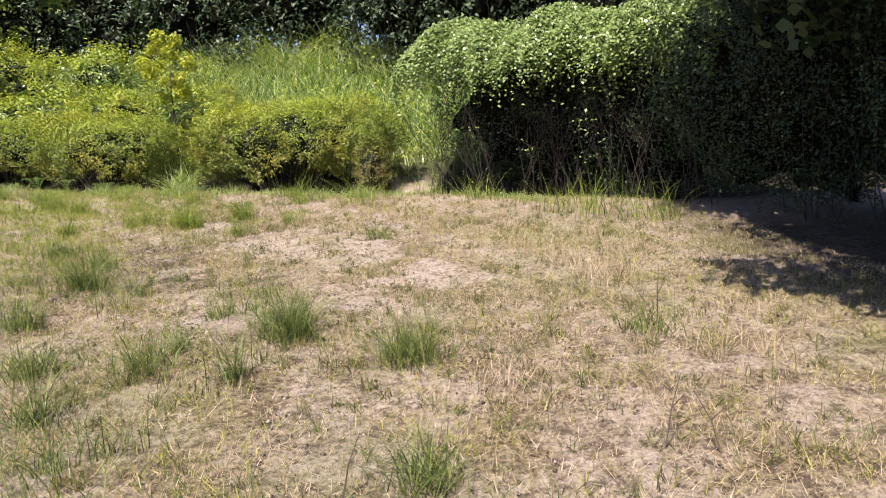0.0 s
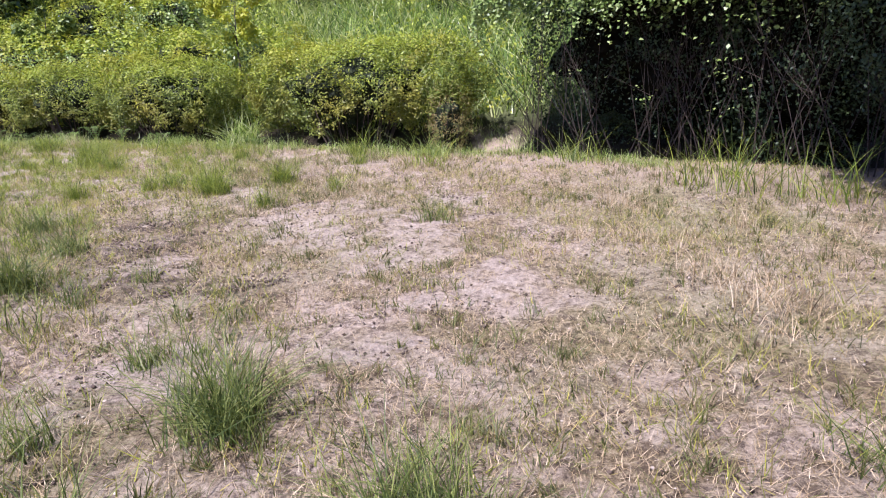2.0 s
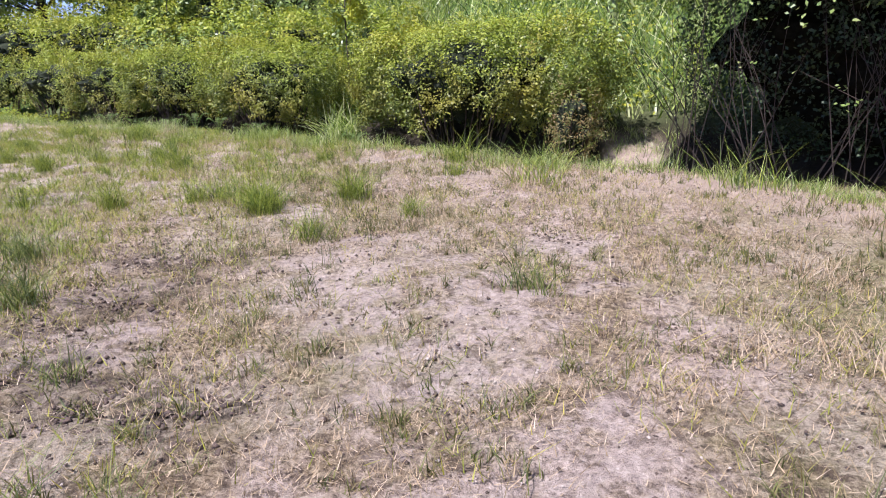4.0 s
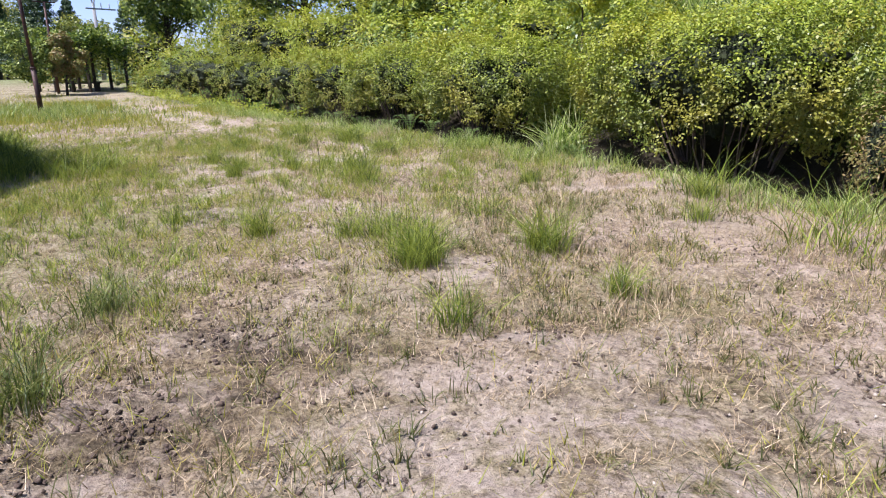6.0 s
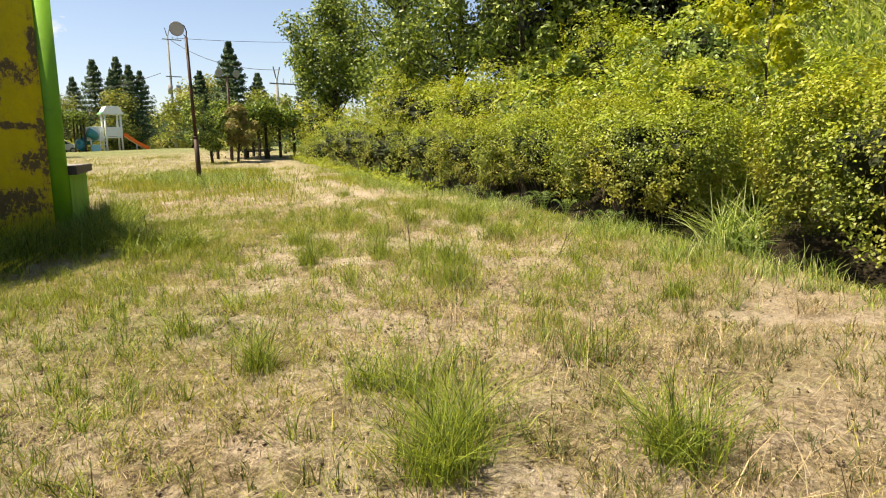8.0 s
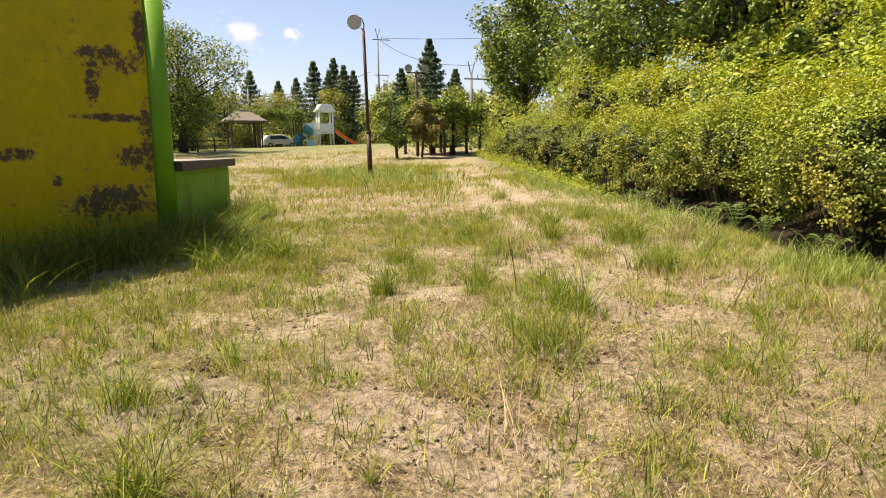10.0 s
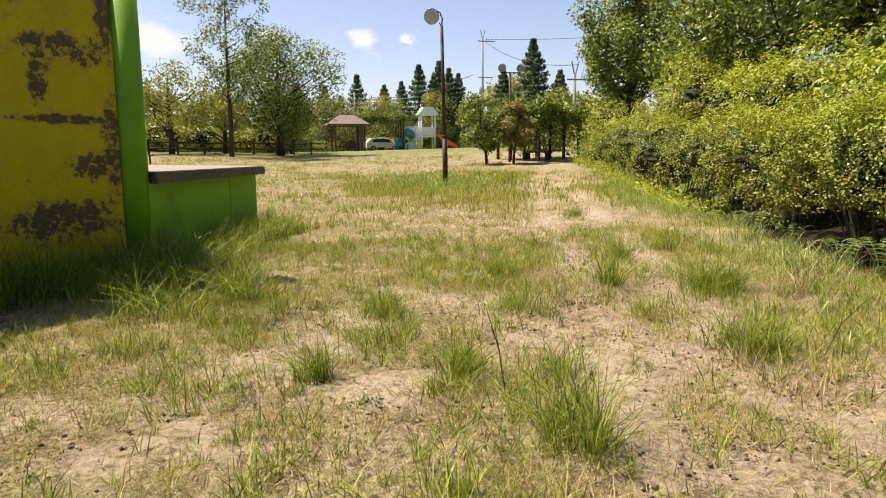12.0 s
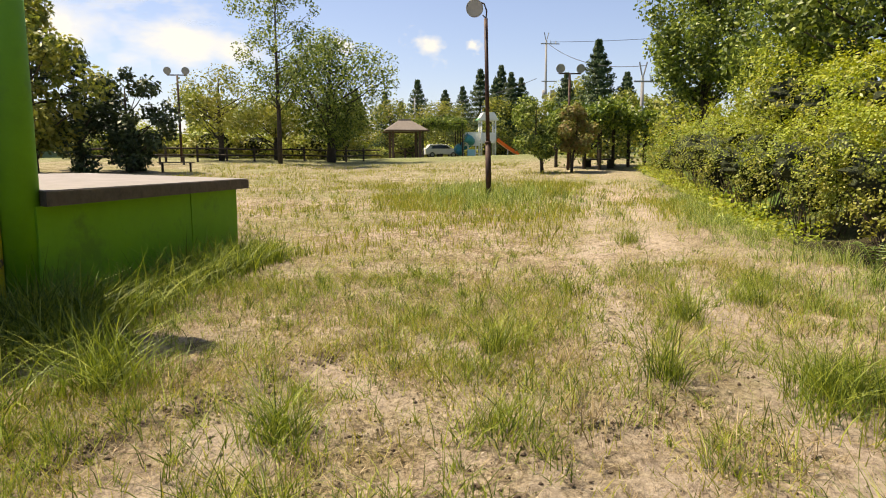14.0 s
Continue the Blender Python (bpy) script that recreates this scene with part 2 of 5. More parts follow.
GLASS = plain_mat("lamp_glass", (0.33, 0.35, 0.36), 0.15, 0.0, 0.1, 5, 0.02)
CONCRETE = plain_mat("pole_concrete", (0.25, 0.25, 0.26), 0.85, 0, 0.12, 6, 0.2)
WOOD = plain_mat("dark_timber", (0.045, 0.032, 0.024), 0.85, 0, 0.35, 10, 0.5)
BROWNWOOD = plain_mat("brown_timber", (0.11, 0.065, 0.045), 0.8, 0, 0.3, 10, 0.4)
ROOF = plain_mat("grey_brown_roof", (0.15, 0.125, 0.11), 0.8, 0, 0.2, 5, 0.4)
WHITE = plain_mat("white_paint", (0.74, 0.76, 0.76), 0.4, 0, 0.06, 6, 0.05)
ORANGE = plain_mat("orange_plastic", (0.80, 0.13, 0.012), 0.35, 0, 0.08, 6, 0.03)
TEAL = plain_mat("teal_plastic", (0.02, 0.22, 0.27), 0.35, 0, 0.1, 6, 0.03)
LBLUE = plain_mat("pale_blue_plastic", (0.30, 0.62, 0.70), 0.35, 0, 0.08, 6, 0.03)
MINT = plain_mat("green_roof_plastic", (0.16, 0.46, 0.22), 0.35, 0, 0.08, 6, 0.03)
CARPAINT = plain_mat("white_car_paint", (0.72, 0.73, 0.75), 0.2, 0, 0.03, 4, 0.0)
CARGLASS = plain_mat("dark_car_glass", (0.03, 0.035, 0.04), 0.08, 0, 0.1, 4, 0.0)
RUBBER = plain_mat("tyre_rubber", (0.02, 0.02, 0.02), 0.8, 0, 0.2, 12, 0.2)
WIRE = plain_mat("black_cable", (0.05, 0.05, 0.055), 0.6, 0, 0.1, 4, 0.0)
HILL = plain_mat("far_woodland", (0.07, 0.11, 0.05), 0.95, 0, 0.35, 0.15, 0.9)

# ---- geometry helpers ----


def part(name, bm, material, parent=None, label="", smooth=False):
    me = bpy.data.meshes.new(name)
    bm.to_mesh(me)
    bm.free()
    me.materials.append(material)
    if smooth:
        me.polygons.foreach_set("use_smooth", [True] * len(me.polygons))
    ob = new(name, me)
    ob.parent = parent
    if label:
        ob["label"] = label
    return ob


def np_mesh(name, verts, faces, material, parent=None, smooth=False):
    """One mesh from arrays: verts (n, 3), faces (m, k)."""
    me = bpy.data.meshes.new(name)
    k = faces.shape[1]
    me.vertices.add(len(verts))
    me.vertices.foreach_set("co", np.ascontiguousarray(verts, dtype=np.float32).ravel())
    me.loops.add(faces.size)
    me.loops.foreach_set("vertex_index", np.ascontiguousarray(faces, dtype=np.int32).ravel())
    me.polygons.add(len(faces))
    me.polygons.foreach_set("loop_start", np.arange(0, faces.size, k, dtype=np.int32))
    if smooth:
        me.polygons.foreach_set("use_smooth", np.ones(len(faces), dtype=bool))
    me.update(calc_edges=True)
    me.materials.append(material)
    ob = new(name, me)
    ob.parent = parent
    return ob


def unit(v):
    return v / np.maximum(np.linalg.norm(v, axis=1, keepdims=True), 1e-9)


def leaf_arrays(p, out, length, width, droop=0.0, spread=0.9):
    """Folded diamond leaves at p that face roughly along out."""
    n = len(p)
    nor = unit(out + rng.normal(0, spread, (n, 3)))
    axis = unit(np.cross(nor, rng.normal(0, 1, (n, 3))))
    axis[:, 2] -= droop
    axis = unit(axis)
    side = unit(np.cross(nor, axis))
    ln = (length * rng.uniform(0.65, 1.35, n))[:, None]
    wd = (width * rng.uniform(0.7, 1.3, n))[:, None]
    v = np.stack([p - axis * ln * 0.5, p + side * wd * 0.5 + nor * wd * 0.12, p + axis * ln * 0.5, p - side * wd * 0.5 + nor * wd * 0.12], 1)
    return v.reshape(-1, 3), np.arange(4 * n).reshape(n, 4)


def blade_arrays(p, height, lean, width, segs=2, stiff=0.6, up=None):
    """Bent ribbons that rise from p, each leaning its own way and tapering to a point."""
    n = len(p)
    a = rng.uniform(0, 2 * math.pi, n)
    away = np.stack([np.cos(a), np.sin(a), np.zeros(n)], 1)
    side = np.stack([-np.sin(a), np.cos(a), np.zeros(n)], 1)
    tw = rng.uniform(0, 2 * math.pi, n)
    side = side * np.cos(tw)[:, None] + away * np.sin(tw)[:, None]
    h, ln = np.broadcast_to(height, n)[:, None], np.broadcast_to(lean, n)[:, None]
    w = np.broadcast_to(width, n)[:, None]
    rows = []
    for i in range(segs + 1):
        s = i / segs
        c = p + away * (ln * h * s ** 1.7)
        c[:, 2] += (h[:, 0] * (s - (1 - stiff) * np.clip(ln[:, 0], 0, 1.5) * 0.5 * s ** 2))
        wi = w * (1 - s) ** 0.7 * 0.5 + 0.0004
        rows += [c - side * wi, c + side * wi]
    if segs == 1:
        v = np.stack([rows[0], rows[1], (rows[2] + rows[3]) / 2], 1)
        return v.reshape(-1, 3), np.arange(3 * n).reshape(n, 3)
    v = np.stack(rows, 1)
    base = np.arange(n)[:, None] * (2 * segs + 2)
    f = np.concatenate([base + np.array([[2 * i, 2 * i + 1, 2 * i + 3, 2 * i + 2]]) for i in range(segs)])
    return v.reshape(-1, 3), f


def tube(bm, pts, radii, sides=6):
    rings = []
    for i, (c, r) in enumerate(zip(pts, radii)):
        c = Vector(c)
        a = Vector(pts[max(i - 1, 0)])
        b = Vector(pts[min(i + 1, len(pts) - 1)])
        d = (b - a).normalized()
        x = d.orthogonal().normalized()
        if i and abs(d.dot(keep)) < 0.95:
            x = (keep - d * keep.dot(d)).normalized()
        keep = x
        y = d.cross(x)
        rings.append([bm.verts.new(c + (x * math.cos(2 * math.pi * k / sides) + y * math.sin(2 * math.pi * k / sides)) * r) for k in range(sides)])
    for p, q in zip(rings, rings[1:]):
        for k in range(sides):
            bm.faces.new((p[k], p[(k + 1) % sides], q[(k + 1) % sides], q[k]))
    bm.faces.new(rings[0][::-1])
    bm.faces.new(rings[-1])
    return bm


def box(bm, size, m=Matrix(), bevel=0.0):
    r = bmesh.ops.create_cube(bm, size=1.0, matrix=m @ Matrix.Diagonal((*size, 1)))
    if bevel:
        e = list({e for v in r["verts"] for e in v.link_edges})
        bmesh.ops.bevel(bm, geom=e, offset=bevel, segments=2, affect="EDGES", clamp_overlap=True)
    return bm


def one_box(name, size, m, material, parent=None, bevel=0.01, label=""):
    return part(name, box(bmesh.new(), size, m, bevel), material, parent, label)


def empty(name, x, y, z, turn=0):
    ob = new(name)
    ob.matrix_world = pose(x, y, z, 0, 0, turn)
    return ob


# ---- ground ----
EDGE_X = [-400, -70, -36, -29, -20, -16, -12, -7, -4, -1.5, 0.7, 3.0, 4.5, 6.0, 7.0, 60]
EDGE_Y = [60, 44, 27.8, 25.8, 22.8, 21.3, 20.4, 18.6, 17.6, 16.5, 15.4, 14.7, 13.9, 13.0, 12.5, 12.5]


def smooth(a, lo, hi):
    s = np.clip((a - lo) / (hi - lo), 0, 1)
    return s * s * (3 - 2 * s)


def beyond(x, y):
    """Metres past the edge of the lawn, towards the bank."""
    return (np.asarray(y, float) - np.interp(x, EDGE_X, EDGE_Y)) * 0.93


def height(x, y):
    x, y = np.asarray(x, float), np.asarray(y, float)
    z = -0.01571 * np.clip(x, -60, 60) + 0.02095 * np.clip(y, -30, 45)
    far = np.clip(-x - 12, 0, 48)
    z = z + 0.0006 * far ** 2 * (1 - 0.35 * smooth(-x, 40, 60))
    z = z + smooth(-x, 15, 34) * np.clip(14 - y, 0, 14) * 0.05
    b = beyond(x, y)
    fade = 1 - smooth(-x, 26, 40)
    z = z - 0.22 * smooth(b, 0.1, 0.5) * (1 - smooth(b, 1.0, 2.2)) * fade
    z = z + fade * (3.3 * smooth(b, 1.6, 7.5) + 0.12 * np.clip(b - 6, 0, 20))
    z = z + 0.035 * np.sin(1.3 * x + 0.6 * y) * np.sin(0.9 * y - 0.4 * x) + 0.018 * np.sin(4.1 * x + 1.0) * np.sin(3.7 * y)
    return z


def spaced(lo, hi, step, far_lo, far_hi):
    a = list(np.arange(lo, hi + 1e-6, step))
    s, v = step, hi
    while v < far_hi:
        s *= 1.22
        v += s
        a.append(v)
    s, v = step, lo
    while v > far_lo:
        s *= 1.22
        v -= s
        a.insert(0, v)
    return np.array(a)


gx, gy = spaced(-13, 7, 0.07, -1200, 1200), spaced(-1, 20, 0.07, -1200, 1200)
X, Y = np.meshgrid(gx, gy)
Z = height(X, Y) + smooth(X, -16, -12) * (1 - smooth(X, 7, 9)) * (rng.normal(0, 0.007, X.shape) + 0.012 * np.sin(7.3 * X + 3 * np.sin(2.9 * Y)) * np.sin(6.1 * Y + 2 * np.sin(3.7 * X)))
nx, ny = len(gx), len(gy)
ii = (np.arange(ny - 1)[:, None] * nx + np.arange(nx - 1)[None, :]).ravel()
ground = np_mesh("ground", np.stack([X.ravel(), Y.ravel(), Z.ravel()], 1), np.stack([ii, ii + 1, ii + nx + 1, ii + nx], 1), SOIL, smooth=True)
tagged(ground, "sandy dry lawn with straw, bare patches and a grassy bank", "ground", kind="structure")


def sandy(x, y):
    """Bare pale patches and wheel tracks: 1 where the soil lies open."""
    a = np.zeros(len(x))
    for px, py, r in ((0.4, 9.7, 0.75), (1.4, 9.3, 0.7), (2.1, 9.75, 0.28), (1.6, 6.5, 0.35), (0.4, 6.2, 0.4), (0.9, 9.2, 0.5), (-0.7, 8.3, 0.4), (-0.9, 11.6, 0.3), (0.2, 10.6, 0.4), (-6.0, 15.8, 0.4), (-8.9, 15.2, 0.4), (-7.8, 13.8, 0.5), (2.2, 7.6, 0.5), (1.49, 8.5, 0.5), (1.75, 10.76, 0.4), (0.7, 10.05, 0.45), (-4.37, 11.74, 0.4), (-6.46, 15.08, 0.35), (-1.3, 15.1, 0.5), (-6.8, 13.4, 0.6), (-6.0, 13.9, 0.4), (-8.4, 14.4, 0.45), (-6.4, 15.4, 0.5), (-3.6, 12.6, 0.45), (-5.6, 12.7, 0.4)):
        d = np.hypot(x - px, y - py) / r
        a = np.maximum(a, 0.85 - 0.85 * smooth(d + 0.3 * np.sin(5 * x + 3 * y) + 0.3 * np.sin(11 * y - 7 * x), 0.3, 1.4))
    for off in (0.0, 0.95):
        c = np.interp(x, [-33, -28.8, -22.4, -18.8, -14.1, -9.1, -7.3, -5], [25.2, 24.0, 20.9, 20.0, 18.2, 16.6, 16.0, 15.1]) + off - 0.1
        a = np.maximum(a, 1.0 * np.exp(-((y - c) / 0.38) ** 2) * (x < -4.5) * (x > -34) * (0.75 + 0.25 * np.sin(2.1 * x + 1.3 * y)))
    return a


DUG = [((-7.7, 13.0), (-8.4, 13.8), 0.16), ((-8.4, 13.8), (-9.5, 14.65), 0.14), ((-1.5, 9.8), (-0.7, 9.9), 0.28), ((-1.2, 8.5), (-0.8, 9.3), 0.3), ((-0.4, 7.8), (0.5, 7.8), 0.3), ((-5.0, 11.85), (-4.1, 11.75), 0.12), ((-1.3, 7.4), (-0.6, 8.0), 0.25)]


def dug(xy):
    """1 along the strips where the turf was broken open."""
    best = np.zeros(len(xy))
    for a, b, w in DUG:
        a, d = np.array(a), np.array(b) - np.array(a)
        s = np.clip(((xy - a) @ d) / (d @ d), 0, 1)
        best = np.maximum(best, np.exp(-(np.linalg.norm(xy - a - s[:, None] * d, axis=1) / w) ** 2))
    return best


B = beyond(X, Y)
trail = (smooth(X, 1.75, 2.0) * (1 - smooth(X, 2.6, 2.95)) * smooth(B, -0.3, 0.4) * (1 - smooth(B, 1.5, 2.6))).ravel() * (0.82 + 0.18 * np.sin(9 * X.ravel() + 3 * np.sin(7 * Y.ravel())))
# under and right: ground colour darkened where bushes and hedge keep it in shade
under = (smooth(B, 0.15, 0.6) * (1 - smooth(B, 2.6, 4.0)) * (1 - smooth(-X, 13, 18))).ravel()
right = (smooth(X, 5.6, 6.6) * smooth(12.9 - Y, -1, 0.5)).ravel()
rank = np.maximum(smooth(B, 2.2, 4.0), np.maximum(np.maximum(smooth(-X, 42, 52) * 0.6, smooth(-X, 20, 30) * 0.22), smooth(B, 0.1, 0.5) * smooth(-X, 13, 18))).ravel()
dead = (smooth(B, -3.2, -0.8) * (1 - smooth(B, -0.5, 0.2)) * 0.75).ravel() * (0.35 + 0.65 * smooth(X.ravel(), -2, 1))
turned = dug(np.column_stack([X.ravel(), Y.ravel()])) * np.clip(rng.normal(0.4, 0.35, X.size), 0, 1)
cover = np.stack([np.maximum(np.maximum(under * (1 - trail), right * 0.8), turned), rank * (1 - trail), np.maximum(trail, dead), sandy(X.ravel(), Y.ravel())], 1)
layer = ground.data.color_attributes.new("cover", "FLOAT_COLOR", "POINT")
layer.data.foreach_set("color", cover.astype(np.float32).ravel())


def on_ground(xy):
    return np.column_stack([xy, height(xy[:, 0], xy[:, 1])])


def scatter(n, x0, x1, y0, y1):
    return np.column_stack([rng.uniform(x0, x1, n), rng.uniform(y0, y1, n)])


def wave(xy, s, k=0.0):
    """A cheap smooth field between 0 and 1, for patches."""
    x, y = xy[:, 0] * s, xy[:, 1] * s
    return 0.5 + 0.25 * (np.sin(1.7 * x + 0.9 * y + k) + np.sin(-1.1 * x + 2.3 * y + 1.9 * k + 1) * np.sin(0.7 * x - 0.5 * y + k))


def near_line(xy):
    """Distance from the walked line, roughly."""
    line = np.array([(2.0, -1), (2.3, 4), (2.2, 6.5), (1.3, 8.7), (0.1, 10.9), (-1.5, 12.9), (-4.4, 14.6), (-9, 16), (-14, 17.2)])
    best = np.full(len(xy), 1e9)
    for a, b in zip(line, line[1:]):
        d = b - a
        s = np.clip(((xy - a) @ d) / (d @ d), 0, 1)
        best = np.minimum(best, np.linalg.norm(xy - a - s[:, None] * d, axis=1))
    return best


# ---- the outdoor stage: wing wall, round column, raised platform ----
WALL_H = 3.9
WALL_AT = Vector((-9.74, 10.67))
U = Vector((-0.583, 0.812))
TURN_WALL = math.degrees(math.atan2(U.y, U.x))


def stage():
    z0 = 0.38
    st = empty("outdoor_stage", WALL_AT.x, WALL_AT.y, z0, TURN_WALL)
    tagged(st, "outdoor stage with peeling yellow wing wall and green platform", "stage")
    # in the stage's own axes x runs along the wall, y away from the lawn
    one_box("wing_wall", (6.08, 0.22, WALL_H + 0.42), pose(-1.96, 0.11, WALL_H / 2 - 0.21), YELLOW, st, 0.015, "yellow wall with paint flaking off")
    bm = tube(bmesh.new(), [(1.24, 0.08, -0.3), (1.24, 0.08, WALL_H)], [0.165, 0.165], 28)
    part("column", bm, GREENPAINT, st, "round green column", True)
    inv = st.matrix_world.inverted()

    def loc(x, y):
        v = inv @ Vector((x, y, 0))
        return v.x, v.y
    a, tip = Vector((-10.44, 11.90)), Vector((-14.45, 12.96))
    side = (tip - a).normalized()
    front = Vector((math.cos(radians(214)), math.sin(radians(214))))
    outline = [a, tip, tip + front * 9.0, tip + front * 9.0 + Vector((3.2, -4.5)), Vector((-10.9, 6.5)), Vector((-10.75, 11.6))]
    top, thick = 1.23, 0.14

    def prism(pts, lo, hi):
        bm = bmesh.new()
        low = [bm.verts.new((*loc(p.x, p.y), lo)) for p in pts]
        high = [bm.verts.new((*loc(p.x, p.y), hi)) for p in pts]
        n = len(pts)
        bm.faces.new(low[::-1])
        bm.faces.new(high)
        for i in range(n):
            bm.faces.new((low[i], low[(i + 1) % n], high[(i + 1) % n], high[i]))
        bmesh.ops.recalc_face_normals(bm, faces=bm.faces)
        return bm
    part("platform_edge", prism(outline, top - thick, top - 0.012), SLABEDGE, st, "dark weathered slab edge")
    inner = [p + (Vector((-12.5, 9.5)) - p).normalized() * 0.03 for p in outline]
    part("platform_top", prism(inner, top - 0.012, top), SLAB, st, "pale worn platform surface")
    inset = Vector((-side.y, side.x)) * -0.10
    if inset.dot(Vector((-12, 9)) - a) < 0:
        inset = -inset
    s, e = a + inset - side * 0.02, tip + inset - side * 0.22
    depth = Vector((-side.y, side.x)) * (0.16 if inset.dot(Vector((-side.y, side.x))) > 0 else -0.16)
    length = (e - s).length
    cut = 0.67
    for f0, f1 in ((0.0, cut), (cut, 1.0)):
        p, q = s + (e - s) * f0 + side * 0.012, s + (e - s) * f1 - side * 0.012
        part("side_panel", prism([p, q, q + depth, p + depth], -0.6, top - thick), GREENPAINT, st, "green painted side panel")
    p = e
    q = e + front * 8.6
    fd = Vector((front.y, -front.x)) * 0.16
    if fd.dot(Vector((-12, 9)) - e) < 0:
        fd = -fd
    part("front_panel", prism([p, q, q + fd, p + fd], -0.6, top - thick - 0.003), GREENPAINT, st, "green painted front panel")
    return st


stage()

# ---- plants ----


def lobes_of(r, n, flat=0.8):
    """Offsets and sizes of the bulges that make up a bush of radii r."""
    out = []
    for i in range(n):
        v = np.array([rng.normal(), rng.normal(), rng.normal() * 0.8])
        v /= np.linalg.norm(v)
        c = v * np.array(r) * rng.uniform(0.35, 0.68)
        out.append((c, rng.uniform(0.34, 0.55) * np.array([min(r[0], r[1] * 1.3), r[1], r[2] * flat]).mean()))
    return out


def shell_points(lobes, n, lo=0.8):
    sizes = np.array([s for _, s in lobes]) ** 2
    pick = rng.choice(len(lobes), n, p=sizes / sizes.sum())
    d = unit(rng.normal(0, 1, (n, 3)))
    c = np.array([c for c, _ in lobes])[pick]
    s = np.array([s for _, s in lobes])[pick]
    rad = rng.uniform(lo, 1.06, n) ** 0.7
    return c + d * (s * rad)[:, None], d


def stems(bm, n, r, h, base_r=0.018, lean=0.55):
    for _ in range(n):
        a = rng.uniform(0, 2 * math.pi)
        x0, y0 = math.cos(a) * r[0] * 0.25, math.sin(a) * r[1] * 0.25
        x1, y1 = math.cos(a) * r[0] * lean + rng.normal(0, 0.1), math.sin(a) * r[1] * lean + rng.normal(0, 0.1)
        z1 = h * rng.uniform(0.55, 0.95)
        mid = ((x0 + x1) / 2 + rng.normal(0, 0.06), (y0 + y1) / 2 + rng.normal(0, 0.06), z1 * 0.5)
        tube(bm, [(x0, y0, -0.15), mid, (x1, y1, z1)], [base_r, base_r * 0.7, base_r * 0.3], 4)
    return bm


# solid lumpy blob inside a plant; its dark colour stands for inner shade
def core(r, z, seedling, waist=1.0):
    bm = bmesh.new()
    bmesh.ops.create_icosphere(bm, subdivisions=4, radius=1.0)
    for v in bm.verts:
        k = 0.80 + 0.3 * noise.noise(v.co * 2.3 + Vector((seedling, 0, 0))) + 0.22 * noise.noise(v.co * 9 + Vector((seedling, 3, 0)))
        w = waist + (1 - waist) * min(1, max(0, (v.co.z + 0.7) / 0.9))
        v.co = Vector((v.co.x * r[0] * k * w, v.co.y * r[1] * k * w, v.co.z * r[2] * k + z))
    return bm


def shell(r, h, n, power=2.6, lump=0.16, inner=0.8, zc=0.5):
    """Points on a lumpy rounded-box mound of radii r and height h, with outward directions."""
    d = unit(rng.normal(0, 1, (n, 3)))
    base = (np.abs(d) ** power).sum(1) ** (-1 / power)
    k = np.ones(n)
    for f, a in ((2.3, lump), (4.7, lump * 0.6), (9.5, lump * 0.35)):
        ph = rng.uniform(0, 6.28, 6)
        k += a * np.sin(f * d[:, 0] * 1.6 + ph[0]) * np.sin(f * d[:, 1] * 1.6 + ph[1]) + a * 0.6 * np.sin(f * d[:, 2] + ph[2] + 2 * d[:, 0] * f)
    depth = rng.uniform(inner, 1.02, n)
    p = d * (base * k * depth)[:, None] * np.array([r[0], r[1], h * 0.5])
    p[:, 2] += h * zc
    return p, d, depth


def stuffed(ob, label=""):
    return tagged(ob, label, kind="stuff")


